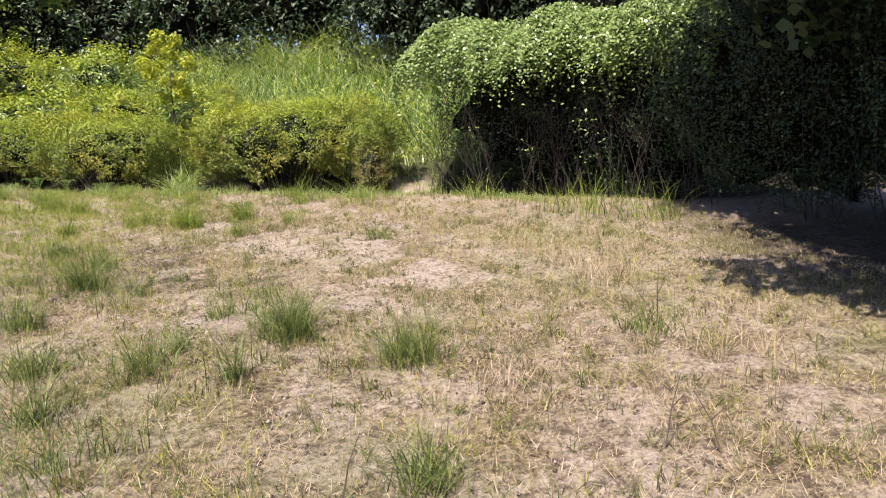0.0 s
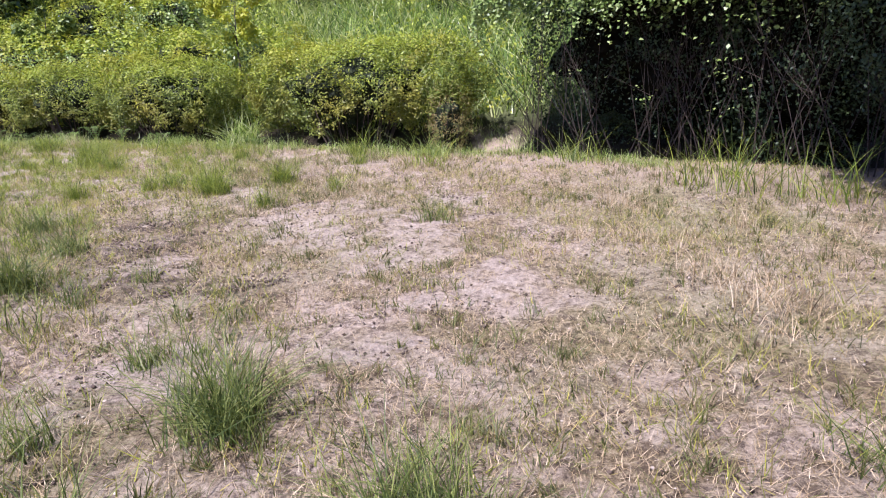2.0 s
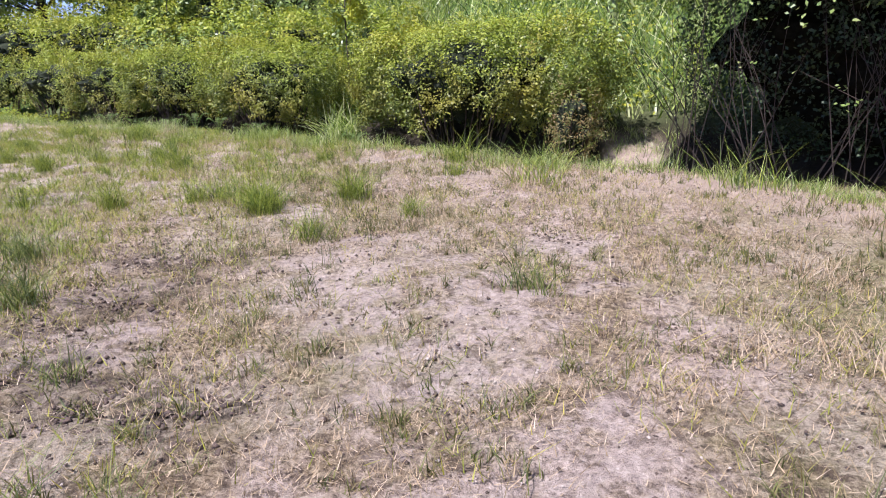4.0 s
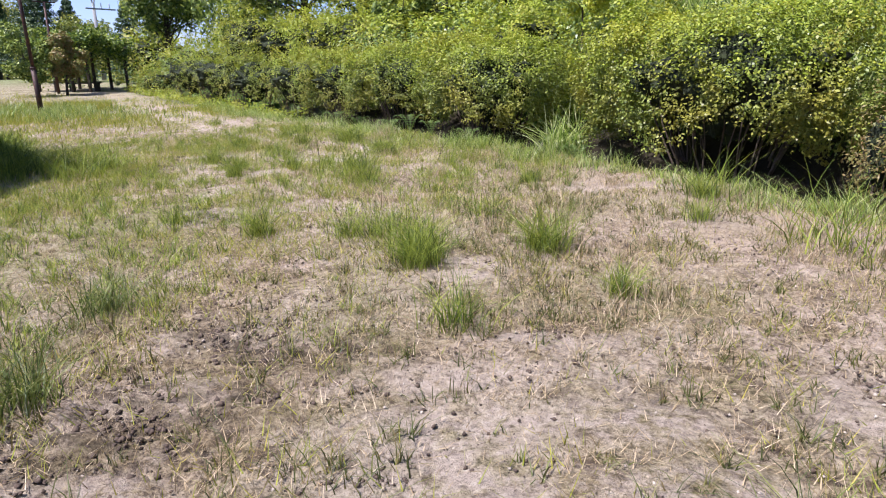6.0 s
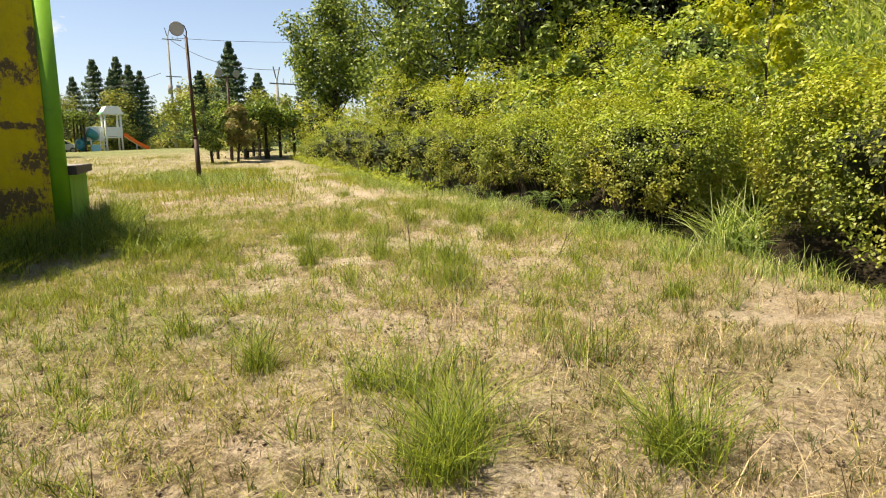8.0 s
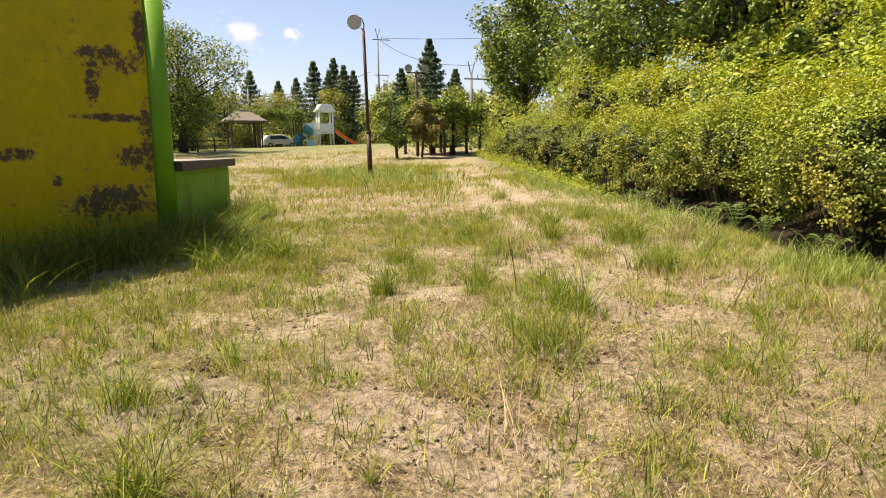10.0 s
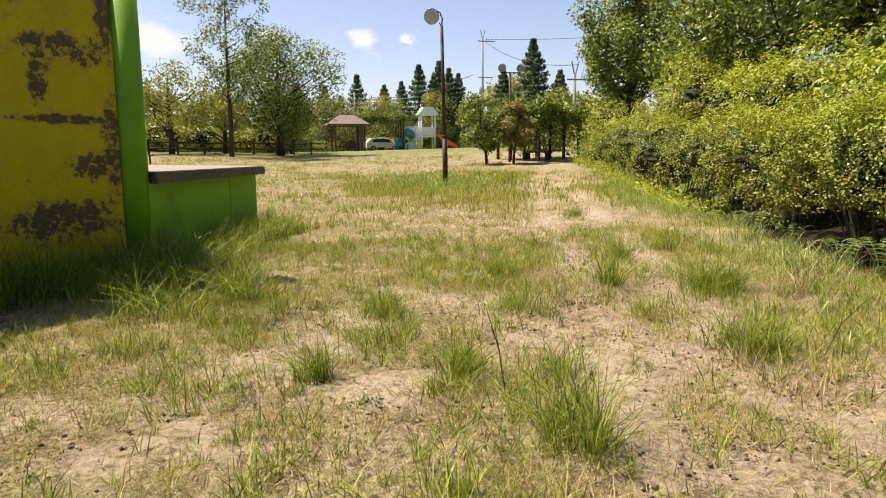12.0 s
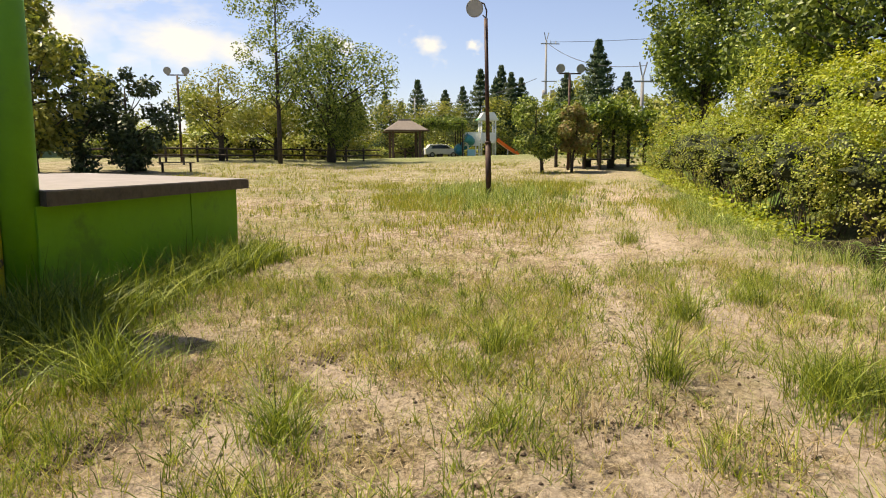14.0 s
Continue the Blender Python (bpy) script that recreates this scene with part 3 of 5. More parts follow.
def bush(x, y, r, h, n, label, name="azalea_bush", mats=(AZALEA, YOUNG), leaf=(0.044, 0.031), top_share=0.42, turn=0, skirt=0.39, group="azalea bushes along the bank", sink=0.0, lump=0.16):
    z = float(height(x, y)) - sink
    ob = tagged(empty(name, x, y, z, turn), label, "bush", group)
    # leaves stand in rosettes, with dark hollows between them
    per = 15
    c, dc, _ = shell(r, h, n // per, 2.9, lump, 0.84, 0.52)
    c += dc * rng.normal(0, 0.05, (len(c), 1))
    off = rng.normal(0, 1, (len(c), per, 3)) * leaf[0] * 0.95
    p = (c[:, None, :] + off).reshape(-1, 3)
    d = unit((dc[:, None, :] * 1.2 + off / leaf[0] * 0.5).reshape(-1, 3))
    fresh = np.repeat(rng.random(len(c)), per)
    keep = p[:, 2] > skirt * h * np.repeat(rng.uniform(0.75, 1.2, len(c)), per) * (0.9 + 0.3 * np.sin(p[:, 0] * 3.3 + x * 2))
    gap = np.sin(p[:, 0] * 7.1 + x) * np.sin(p[:, 1] * 6.3 + y) * np.sin(p[:, 2] * 6.7 + x)
    keep &= gap + 0.25 * rng.normal(0, 1, len(p)) > -0.36
    p, d = p[keep], d[keep]
    fresh = 0.75 * fresh[keep] + 0.25 * rng.random(len(p))
    young = fresh < top_share * np.clip((p[:, 2] / h - 0.45) * 3.2, 0, 1.6)
    v, f = leaf_arrays(p[~young], d[~young] + [0, 0, 0.7], leaf[0], leaf[1], 0, 0.7)
    stuffed(np_mesh("foliage", v, f, mats[0], ob))
    if young.any():
        v, f = leaf_arrays(p[young] + d[young] * 0.05, d[young] + [0, 0, 0.8], leaf[0] * 1.1, leaf[1], 0, 0.7)
        stuffed(np_mesh("young_growth", v, f, mats[1], ob), "yellow-green young shoots")
    stuffed(part("stem", stems(bmesh.new(), 34, r, h * 0.8, 0.016), TWIG, ob), "thin brown bare stems")
    part("thicket", core((r[0] * 0.80, r[1] * 0.78, h * 0.34), h * 0.54, x, 0.4 if skirt > 0.3 else 1.0), HEART if mats[0] != HEDGE else DEEP, ob, "solid core coloured dark for the shade inside the bush")
    return ob


AZ = "clipped azalea bush with yellow-green tips above dark stems"
for bx, by, rx_, ry_, hh, n, tn in (
    (-0.75, 17.8, 2.7, 1.3, 2.3, 115000, -24), (-6.0, 19.95, 1.95, 1.3, 2.2, 80000, -21), (-9.4, 21.1, 1.45, 1.3, 2.15, 48000, -20),
    (-12.2, 21.9, 1.5, 1.3, 2.15, 26000, -18), (-15.0, 22.55, 1.6, 1.3, 2.15, 14000, -20), (-18.2, 23.4, 1.7, 1.4, 2.2, 9000, -20), (-21.7, 24.5, 1.9, 1.5, 2.3, 8000, -22), (-25.5, 25.8, 2.1, 1.6, 2.3, 7000, -22)):
    bush(bx, by, (rx_, ry_), hh, n, AZ, turn=tn, sink=0.15, lump=0.12)
bush(1.4, 16.3, (0.36, 0.55), 1.5, 6000, "brown withered end of the azalea row beside the trail", "azalea_bush", (RUSSET, AZALEA), (0.045, 0.02), 0.35, 0, 0.1, "azalea bushes along the bank", 0.1)
# looser shrubs above them on the bank
for q, (bx, by, rr, hh, n) in enumerate(((-6.5, 22.6, 1.6, 1.8, 13000), (-9.6, 23.4, 1.8, 2.1, 14000), (-12.7, 24.6, 1.8, 2.3, 13000), (-15.6, 25.4, 1.9, 2.5, 13000), (-4.0, 22.2, 1.3, 1.3, 8000), (-19.5, 26.6, 2.1, 2.7, 11000),
                                          (-24.0, 28.4, 2.4, 2.9, 11000), (-29.5, 28.8, 2.2, 2.5, 9000), (-32.0, 28.2, 1.4, 1.6, 5000), (-11.0, 25.6, 1.4, 2.4, 9000), (-8.0, 24.9, 1.3, 1.9, 8000))):
    mt = ((YOUNG, YOUNG), (VINE, YOUNG), (AZALEA, YOUNG))[q % 3]
    size = (0.085, 0.12, 0.10)[q % 3]
    bush(bx, by, (rr, rr * 0.9), hh, n, "loose leafy shrub with bright yellow-green leaves on the bank", "shrub", mt, (size, size * 0.55), 0.5, 0, 0.03, "shrubs on the bank", 0.3, 0.3)


def hedge_block(x, y, r, h, n, turn, label, leaf=(0.062, 0.036), vines=0, over=0.0, twigs=30, hem=0.03):
    """A tall overgrown hedge. With vines, a sunlit mat of climbers lies on it and hangs out over its front."""
    z = float(height(x, y)) - 0.05
    ob = tagged(empty("hedge", x, y, z, turn), label, "hedge", "dark hedge")
    p, d, depth = shell(r, h, n, 3.2, 0.13, 0.72, 0.5)
    keep = p[:, 2] > hem * (0.7 + 0.5 * np.sin(p[:, 0] * 2.7 + x))
    keep &= (p[:, 1] < r[1] * 0.45)
    gap = np.sin(p[:, 0] * 4.1 + x) * np.sin(p[:, 1] * 4.3 + y) * np.sin(p[:, 2] * 4.7 + x)
    keep &= gap + 0.25 * rng.normal(0, 1, len(p)) > (-0.05 if vines else -0.45)
    p, d = p[keep], d[keep]
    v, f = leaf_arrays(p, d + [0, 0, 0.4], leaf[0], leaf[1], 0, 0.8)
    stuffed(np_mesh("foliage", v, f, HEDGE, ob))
    if vines:
        s = rng.uniform(0, 1, vines) ** 0.6
        u = rng.uniform(-r[0] * 1.12, r[0] * 1.05, vines)
        lip = r[1] + over * (0.75 + 0.2 * np.sin(u * 1.9 + 1) + 0.16 * np.sin(u * 4.7) + 0.1 * np.sin(u * 11))
        q = np.column_stack([u, r[1] * 0.6 - (r[1] * 0.6 + lip) * s, h - 0.24 * h * s ** 5 + 0.10 * np.sin(u * 2.7) + 0.10 * np.sin(u * 5.1 + 9 * s) + rng.normal(0, 0.06, vines)])
        q[:, 2] -= 0.35 * np.clip(np.abs(u) / r[0] - 0.8, 0, 1) * 3
        drop = s > 0.93
        q[drop, 2] -= rng.exponential(0.16, drop.sum())
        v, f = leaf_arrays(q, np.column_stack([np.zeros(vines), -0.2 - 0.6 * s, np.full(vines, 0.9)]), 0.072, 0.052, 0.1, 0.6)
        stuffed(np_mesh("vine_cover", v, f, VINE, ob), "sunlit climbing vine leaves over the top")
        # clusters in the pale vine colour imitate sun glints on the dark front
        pts = []
        for a in rng.uniform(-r[0] * 0.9, r[0] * 0.9, 9):
            m = rng.integers(4, 10)
            pts.append(np.array([a, -r[1] - rng.uniform(0.0, 0.35), h * rng.uniform(0.22, 0.62)]) + rng.normal(0, 1, (m, 3)) * [0.13, 0.06, 0.03])
        q = np.concatenate(pts)
        v, f = leaf_arrays(q, np.tile([0, -0.4, 0.9], (len(q), 1)), 0.06, 0.045, 0.2, 0.4)
        stuffed(np_mesh("glint_spray", v, f, VINE, ob), "pale leaf sprays that stand for sunlit glints before the stems")
    bm = bmesh.new()
    for _ in range(twigs):
        a = rng.uniform(-r[0] * 0.95, r[0] * 0.95)
        b0 = -r[1] * rng.uniform(0.85, 1.1) * (1.0 if vines else 0.65)
        a1, b1 = a + rng.normal(0, 0.7), -r[1] * (1.0 if vines else 0.8) - over * rng.uniform(0.0, 0.7)
        z1 = h * rng.uniform(0.4, 0.8)
        m = ((a + a1) / 2 + rng.normal(0, 0.1), (b0 + b1) / 2, z1 * 0.5)
        tube(bm, [(a, b0, -0.1), m, (a1, b1, z1)], [0.009, 0.006, 0.0025], 4)
        tube(bm, [m, (m[0] + rng.normal(0, 0.4), m[1] - 0.1, m[2] + rng.uniform(0.3, 0.9))], [0.004, 0.002], 3)
    stuffed(part("stem", bm, HEDGEWOOD, ob), "bare grey-brown stems")
    part("thicket", core((r[0] * 0.9, r[1] * 0.76, h * 0.46), h * 0.47, x), DEEP, ob, "solid core coloured near black for the shade inside the hedge")
    return ob


SHADY = "tall dark green overgrown hedge in shade"
hedge_block(5.5, 15.65, (2.55, 1.35), 3.45, 40000, -26, "tall dark hedge with bare stems under a sunlit mat of vines", vines=52000, over=1.05, twigs=60)
hedge_block(7.4, 13.9, (1.8, 1.3), 3.8, 26000, -50, SHADY, vines=9000, over=0.9, twigs=24)
hedge_block(8.75, 11.4, (2.6, 2.0), 4.6, 70000, -70, SHADY, (0.055, 0.03), hem=0.42, twigs=14)
hedge_block(9.5, 7.6, (2.6, 2.1), 4.8, 42000, -88, SHADY, hem=0.4, twigs=10)
hedge_block(7.6, 3.2, (2.5, 2.1), 5.4, 26000, -90, SHADY, twigs=6)
hedge_block(7.6, -1.4, (2.4, 2.2), 5.4, 9000, -92, SHADY, twigs=4)
SHADE_TREE = (7.2, 0.6)
# thicket along the top of the bank; its deep shade is in the leaf colour
for bx, by, rr, hh in ((5.2, 19.8, 2.2, 5.0), (2.6, 22.0, 2.0, 4.0), (-16, 30.5, 2.4, 4.0), (-12.2, 29.3, 2.4, 4.4), (-8.4, 28.0, 2.4, 4.6), (-4.8, 26.8, 2.4, 4.8), (-1.2, 25.6, 2.3, 4.8), (2.2, 24.6, 2.3, 4.8), (5.6, 23.6, 2.4, 4.8), (9, 21.0, 2.5, 5.4), (8.4, 17.6, 2.4, 5.4), (12, 16, 2.6, 6.0), (-20, 32, 2.4, 4.0)):
    bush(bx + 0.8, by + 3.0, (rr * 1.1, rr * 0.8), hh + 3.2, 2900, "evergreen thicket along the top of the bank, coloured dark as in shade", "thicket_bush", (HEDGE, HEDGE), (0.2, 0.1), 0.0, -15, 0.02, "thicket behind the bank", 0.3, 0.3)
    bush(bx, by, (rr, rr * 0.8), hh, 6500, "evergreen thicket along the top of the bank, coloured dark as in shade", "thicket_bush", (HEDGE, HEDGE), (0.16, 0.075), 0.0, -15, 0.02, "thicket behind the bank", 0.3, 0.3)


def tree(x, y, h, crown_r, crown_z, n, mat, label, name="tree", trunk_r=0.16, leaf=(0.16, 0.09), clumps=34, lean=(0, 0), bare=0.3, sink=0.1, group="", flat=0.8, bark=BARK):
    z = float(height(x, y)) - sink
    ob = tagged(empty(name, x, y, z), label, "tree", group)
    bm = bmesh.new()
    top = (lean[0], lean[1], h * 0.86)
    pts = [(0, 0, 0), (lean[0] * 0.2 + rng.normal(0, 0.05), lean[1] * 0.2, h * 0.25), (lean[0] * 0.5 + rng.normal(0, 0.1), lean[1] * 0.5 + rng.normal(0, 0.1), h * 0.55), top]
    tube(bm, pts, [trunk_r * 1.25, trunk_r, trunk_r * 0.6, trunk_r * 0.15], 8)
    cl = []
    for i in range(clumps):
        a = rng.uniform(0, 2 * math.pi)
        s = rng.uniform(0, 1) ** 0.6
        zz = rng.uniform(-1, 1)
        rr = crown_r * math.sqrt(max(0.05, 1 - zz * zz)) * s
        c = np.array([lean[0] * 0.7 + math.cos(a) * rr, lean[1] * 0.7 + math.sin(a) * rr, crown_z + zz * (h - crown_z) * 0.95 * (1 if zz > 0 else flat)])
        cl.append((c, crown_r * rng.uniform(0.16, 0.34)))
        if i % 2 == 0:
            zb = min(max(h * bare, c[2] - crown_r * rng.uniform(0.3, 0.7)), h * 0.8)
            f = zb / (h * 0.86)
            b0 = (lean[0] * f * 0.9, lean[1] * f * 0.9, zb)
            m = ((b0[0] + c[0]) / 2, (b0[1] + c[1]) / 2, (zb + c[2]) / 2 - 0.05 * crown_r)
            br = trunk_r * 0.42 * (1 - f * 0.6)
            tube(bm, [b0, m, tuple(c)], [br, br * 0.65, br * 0.2], 5)
    part("trunk", bm, bark, ob, smooth=True)
    p, d = shell_points(cl, n, 0.3)
    v, f = leaf_arrays(p, d + [0, 0, 0.7], leaf[0], leaf[1])
    np_mesh("crown", v, f, mat, ob)
    return ob


def conifer(x, y, h, r, n, label="dark pointed conifer at the far side", z=None):
    z = float(height(x, y)) - 0.1 if z is None else z
    ob = tagged(empty("conifer", x, y, z), label, "tree", "conifers on the skyline")
    part("trunk", tube(bmesh.new(), [(0, 0, 0), (0, 0, h * 0.95)], [h * 0.02, h * 0.003], 6), BARK, ob)
    tiers = 15
    t = rng.integers(0, tiers, n)
    s = rng.uniform(0, 1, n) ** 0.5
    a = rng.uniform(0, 2 * math.pi, n)
    arms = rng.uniform(0.65, 1.15, (tiers, 9))
    k = (a / (2 * math.pi) * 9).astype(int) % 9
    zz = (0.14 + 0.84 * (t + rng.uniform(-0.3, 0.3, n)) / tiers)
    rr = r * (1 - zz) ** 1.15 * 1.1 * s * arms[t, k] + 0.05
    p = np.column_stack([np.cos(a) * rr, np.sin(a) * rr, zz * h - s * r * 0.22 + 0.25 * r * s * s])
    v, f = leaf_arrays(p, np.column_stack([np.cos(a), np.sin(a), np.full(n, 0.8)]), h * 0.024, h * 0.010, 0.25, 0.6)
    np_mesh("crown", v, f, CEDAR, ob)
    return ob


# trees out of view, added and leaned to shade lawn edge and hedge
tree(*SHADE_TREE, 6.4, 2.1, 4.9, 4500, TREELEAF, "leafy tree that shades the edge of the lawn", trunk_r=0.14, leaf=(0.15, 0.085), clumps=40, lean=(-0.9, 0.0), bare=0.4, flat=0.8)
for tx, ty, h, cr, ln in ((8.2, 5.0, 9.5, 2.6, (-2.4, 0.4)), (7.4, 1.4, 10.0, 2.7, (0, 0)), (9.2, 8.6, 9.0, 2.7, (-2.2, 0.2)), (6.9, -2.5, 10.5, 2.8, (0, 0))):
    tree(tx, ty, h, cr, h * 0.6, 5200, HEDGE, "unseen tall dark tree added to shade the hedge and lawn edge", trunk_r=0.16, leaf=(0.26, 0.15), clumps=60, lean=ln, bare=0.3, flat=0.7, group="trees over the hedge")
# wood behind the bank
for tx, ty, h, cr, n in ((-9, 30, 8.5, 3.2, 3600), (-4.5, 29, 9, 3.4, 3900), (0, 27.5, 9, 3.3, 3900), (4, 26, 9, 3.3, 3900), (8.5, 22.5, 9, 3.3, 3600), (12, 18, 9, 3.3, 3000), (-1.5, 32, 11, 4, 3000), (6, 31, 11, 4, 3000), (-7, 34, 11, 4, 3000), (-13, 33.5, 10, 3.8, 3000)):
    tree(tx, ty, h, cr, h * 0.5, n, TREELEAF if rng.random() < 0.5 else HEDGE, "dark broadleaf tree of the wood behind the bank", trunk_r=0.17, leaf=(0.3, 0.16), bare=0.12, flat=1.0, group="wood behind the bank")
# taller broadleaf trees over the shrubs
for tx, ty, h, cr, cz, n in ((-36.2, 31.6, 9.2, 3.0, 6.2, 17000), (-17.5, 29.0, 9.0, 3.2, 4.6, 15000), (-22.5, 30.0, 10.0, 3.8, 4.8, 16000), (-28.0, 31.0, 11.0, 4.2, 5.0, 15000), (-33.5, 34.5, 10.5, 4.0, 5.4, 9000), (-13.2, 28.6, 8.2, 2.8, 4.4, 9000)):
    tree(tx, ty, h, cr, cz, n, TREELEAF, "broadleaf tree with dark glossy leaves above the shrubs", leaf=(0.22, 0.12), clumps=90, bare=0.1, group="trees above the shrubs", flat=1.0)
tree(-11.9, 23.9, 3.6, 0.9, 2.7, 2200, TREELEAF, "young tree with two thin stems leaning out of the shrubs", "sapling", 0.035, (0.15, 0.08), 14, (0.5, -0.2), 0.2)
tree(-4.4, 20.7, 3.9, 0.9, 2.9, 2400, GOLD, "small tree with golden yellow leaves on the bank", "sapling", 0.03, (0.11, 0.055), 18, (0.15, 0.0), 0.3)

# field trees
tree(-46.05, 9.9, 12.2, 2.5, 7.4, 6000, TREELEAF, "tall slender tree with sparse crown beyond the field", trunk_r=0.125, leaf=(0.17, 0.10), clumps=60, bare=0.22, group="trees beyond the field", flat=0.85)
tree(-50.6, 12.8, 8.4, 4.0, 4.8, 14000, TREELEAF, "broad round-crowned tree beyond the field", trunk_r=0.24, leaf=(0.2, 0.12), clumps=80, bare=0.2, group="trees beyond the field")
tree(-48.5, 6.0, 5.9, 3.0, 3.7, 4600, CHERRY, "open cherry tree with yellowing leaves beside the fence", trunk_r=0.16, leaf=(0.2, 0.11), clumps=40, bare=0.15, group="trees beyond the field", flat=0.7)
tree(-52.0, 9.0, 4.6, 2.6, 3.0, 6000, CHERRY, "open cherry tree with yellowing leaves beside the fence", trunk_r=0.15, leaf=(0.2, 0.11), clumps=34, bare=0.15, group="trees beyond the field", flat=0.7)
tree(-56.0, 13.6, 4.4, 2.4, 3.0, 5000, CHERRY, "open cherry tree with yellowing leaves beside the fence", trunk_r=0.15, leaf=(0.2, 0.11), clumps=34, bare=0.15, group="trees beyond the field", flat=0.7)
tree(-33.2, 1.6, 7.0, 2.6, 4.2, 6500, CHERRY, "dense tree with yellow-tinged top beside the platform", trunk_r=0.2, leaf=(0.26, 0.14), clumps=44, bare=0.05, group="trees beyond the field", flat=1.1)
tree(-36.0, 4.4, 4.4, 1.9, 2.2, 5000, HEDGE, "dark rounded evergreen at the edge of the field", trunk_r=0.14, leaf=(0.22, 0.12), clumps=40, bare=0.05, group="trees beyond the field", flat=1.1)
tree(-35.2, 2.6, 5.0, 2.0, 2.6, 5000, HEDGE, "dark rounded evergreen at the edge of the field", trunk_r=0.14, leaf=(0.22, 0.12), clumps=40, bare=0.05, group="trees beyond the field", flat=1.1)
tree(-34.2, 22.9, 3.5, 1.55, 2.2, 5200, TREELEAF, "small many-stemmed tree with green leaves by the track", "small_tree", 0.07, (0.16, 0.09), 26, (-0.25, -0.25), 0.1, flat=1.0)
tree(-34.0, 24.2, 3.0, 1.2, 2.0, 3600, RUSSET, "small tree with russet-brown leaves by the track", "small_tree", 0.06, (0.16, 0.09), 24, (0.1, 0.2), 0.1, flat=0.8)
for k, (tx, ty, h, cr) in enumerate(((-73, 38, 7.2, 4.2), (-93, 32, 7.4, 4.4), (-80, 39, 7.6, 4.4), (-58, 36.5, 4.8, 3.0), (-66, 33, 4.8, 3.4), (-94, 26, 7.0, 4.2), (-95, 19, 7.4, 4.4), (-88, 13, 6.4, 3.8), (-84, 6, 6.2, 3.6), (-72, 1, 5.6, 3.2))):
    tree(tx, ty, h, cr, h * 0.55, 4200, CHERRY, "low spreading cherry tree with fading leaves at the far edge", trunk_r=0.16, leaf=(0.3, 0.17), clumps=46, bare=0.15, group="trees at the far edge", flat=0.8)
for tx, ty, h in ((-99, 23, 10.0), (-98, 18.5, 8.5), (-100, 27, 8.8), (-97, 31.5, 11.0), (-97.5, 34.5, 11.5), (-96, 37, 9.8), (-99, 14.5, 9.0), (-100, 11, 9.5), (-101, 20.8, 7.5), (-98, 29.2, 9.0), (-96, 35.6, 10.5), (-95, 33.2, 9.5)):
    conifer(tx, ty, h * 1.15, h * 0.46, 9000)
for tx, ty, h in ((-61, 35.2, 9.4), (-63, 33.0, 7.0), (-60, 37.4, 6.6), (-52, 38, 6.0), (-49, 38.5, 5.6)):
    conifer(tx, ty, h * 1.08, h * 0.44, 14000)

for k in [i for i in range(22) if i not in (7, 8)]:
    if k < 9:
        bx, by = -52.5 - 0.9 * (k % 3) - k * 0.6, -3 + 2.5 * k
    else:
        bx, by = -92 + 3.2 * math.sin(k * 1.7), 4 + (k - 9) * 3.4
    bush(bx, by, (2.0, 1.9), 2.0 + 0.6 * math.sin(k * 2.3), 2600, "rounded leafy shrub behind the fence and shelter", "background_shrub", (CHERRY, YOUNG), (0.26, 0.14), 0.4, 0, 0.02, "shrubs beyond the field", 0.2, 0.25)
bush(-41.0, 33.5, (3.2, 2.4), 3.4, 5000, "rounded leafy shrub behind the fence and shelter", "background_shrub", (CHERRY, YOUNG), (0.26, 0.14), 0.4, 0, 0.02, "shrubs beyond the field", 0.2, 0.25)
bush(-47.5, 30.5, (2.4, 2.0), 2.6, 3000, "rounded leafy shrub behind the fence and shelter", "background_shrub", (CHERRY, YOUNG), (0.26, 0.14), 0.4, 0, 0.02, "shrubs beyond the field", 0.2, 0.25)

# ---- lamps and poles ----


def disc(bm, m, r, depth, back=0.6, sides=24):
    """A round floodlight head: a shallow bowl that opens along +x."""
    prof = [(0.0, 0.0), (0.0, r * back * 0.5), (depth * 0.35, r * 0.85), (depth * 0.8, r), (depth, r * 1.02), (depth, r * 0.94)]
    rings = [[bm.verts.new(m @ Vector((px, pr * math.cos(2 * math.pi * k / sides), pr * math.sin(2 * math.pi * k / sides)))) for k in range(sides)] for px, pr in prof[1:]]
    bm.faces.new(rings[0][::-1])
    for p, q in zip(rings, rings[1:]):
        for k in range(sides):
            bm.faces.new((p[k], p[(k + 1) % sides], q[(k + 1) % sides], q[k]))
    return bm


def lamp_head(m, r, parent):
    h = part("lamp_head", disc(bmesh.new(), m, r, r * 0.6), LAMPGREY, parent, "round grey floodlight head", True)
    bm = bmesh.new()
    bmesh.ops.create_circle(bm, cap_ends=True, radius=r * 0.95, segments=24, matrix=m @ pose(r * 0.57, 0, 0, 0, 90, 0))
    part("lens", bm, GLASS, h, "clouded glass lens")


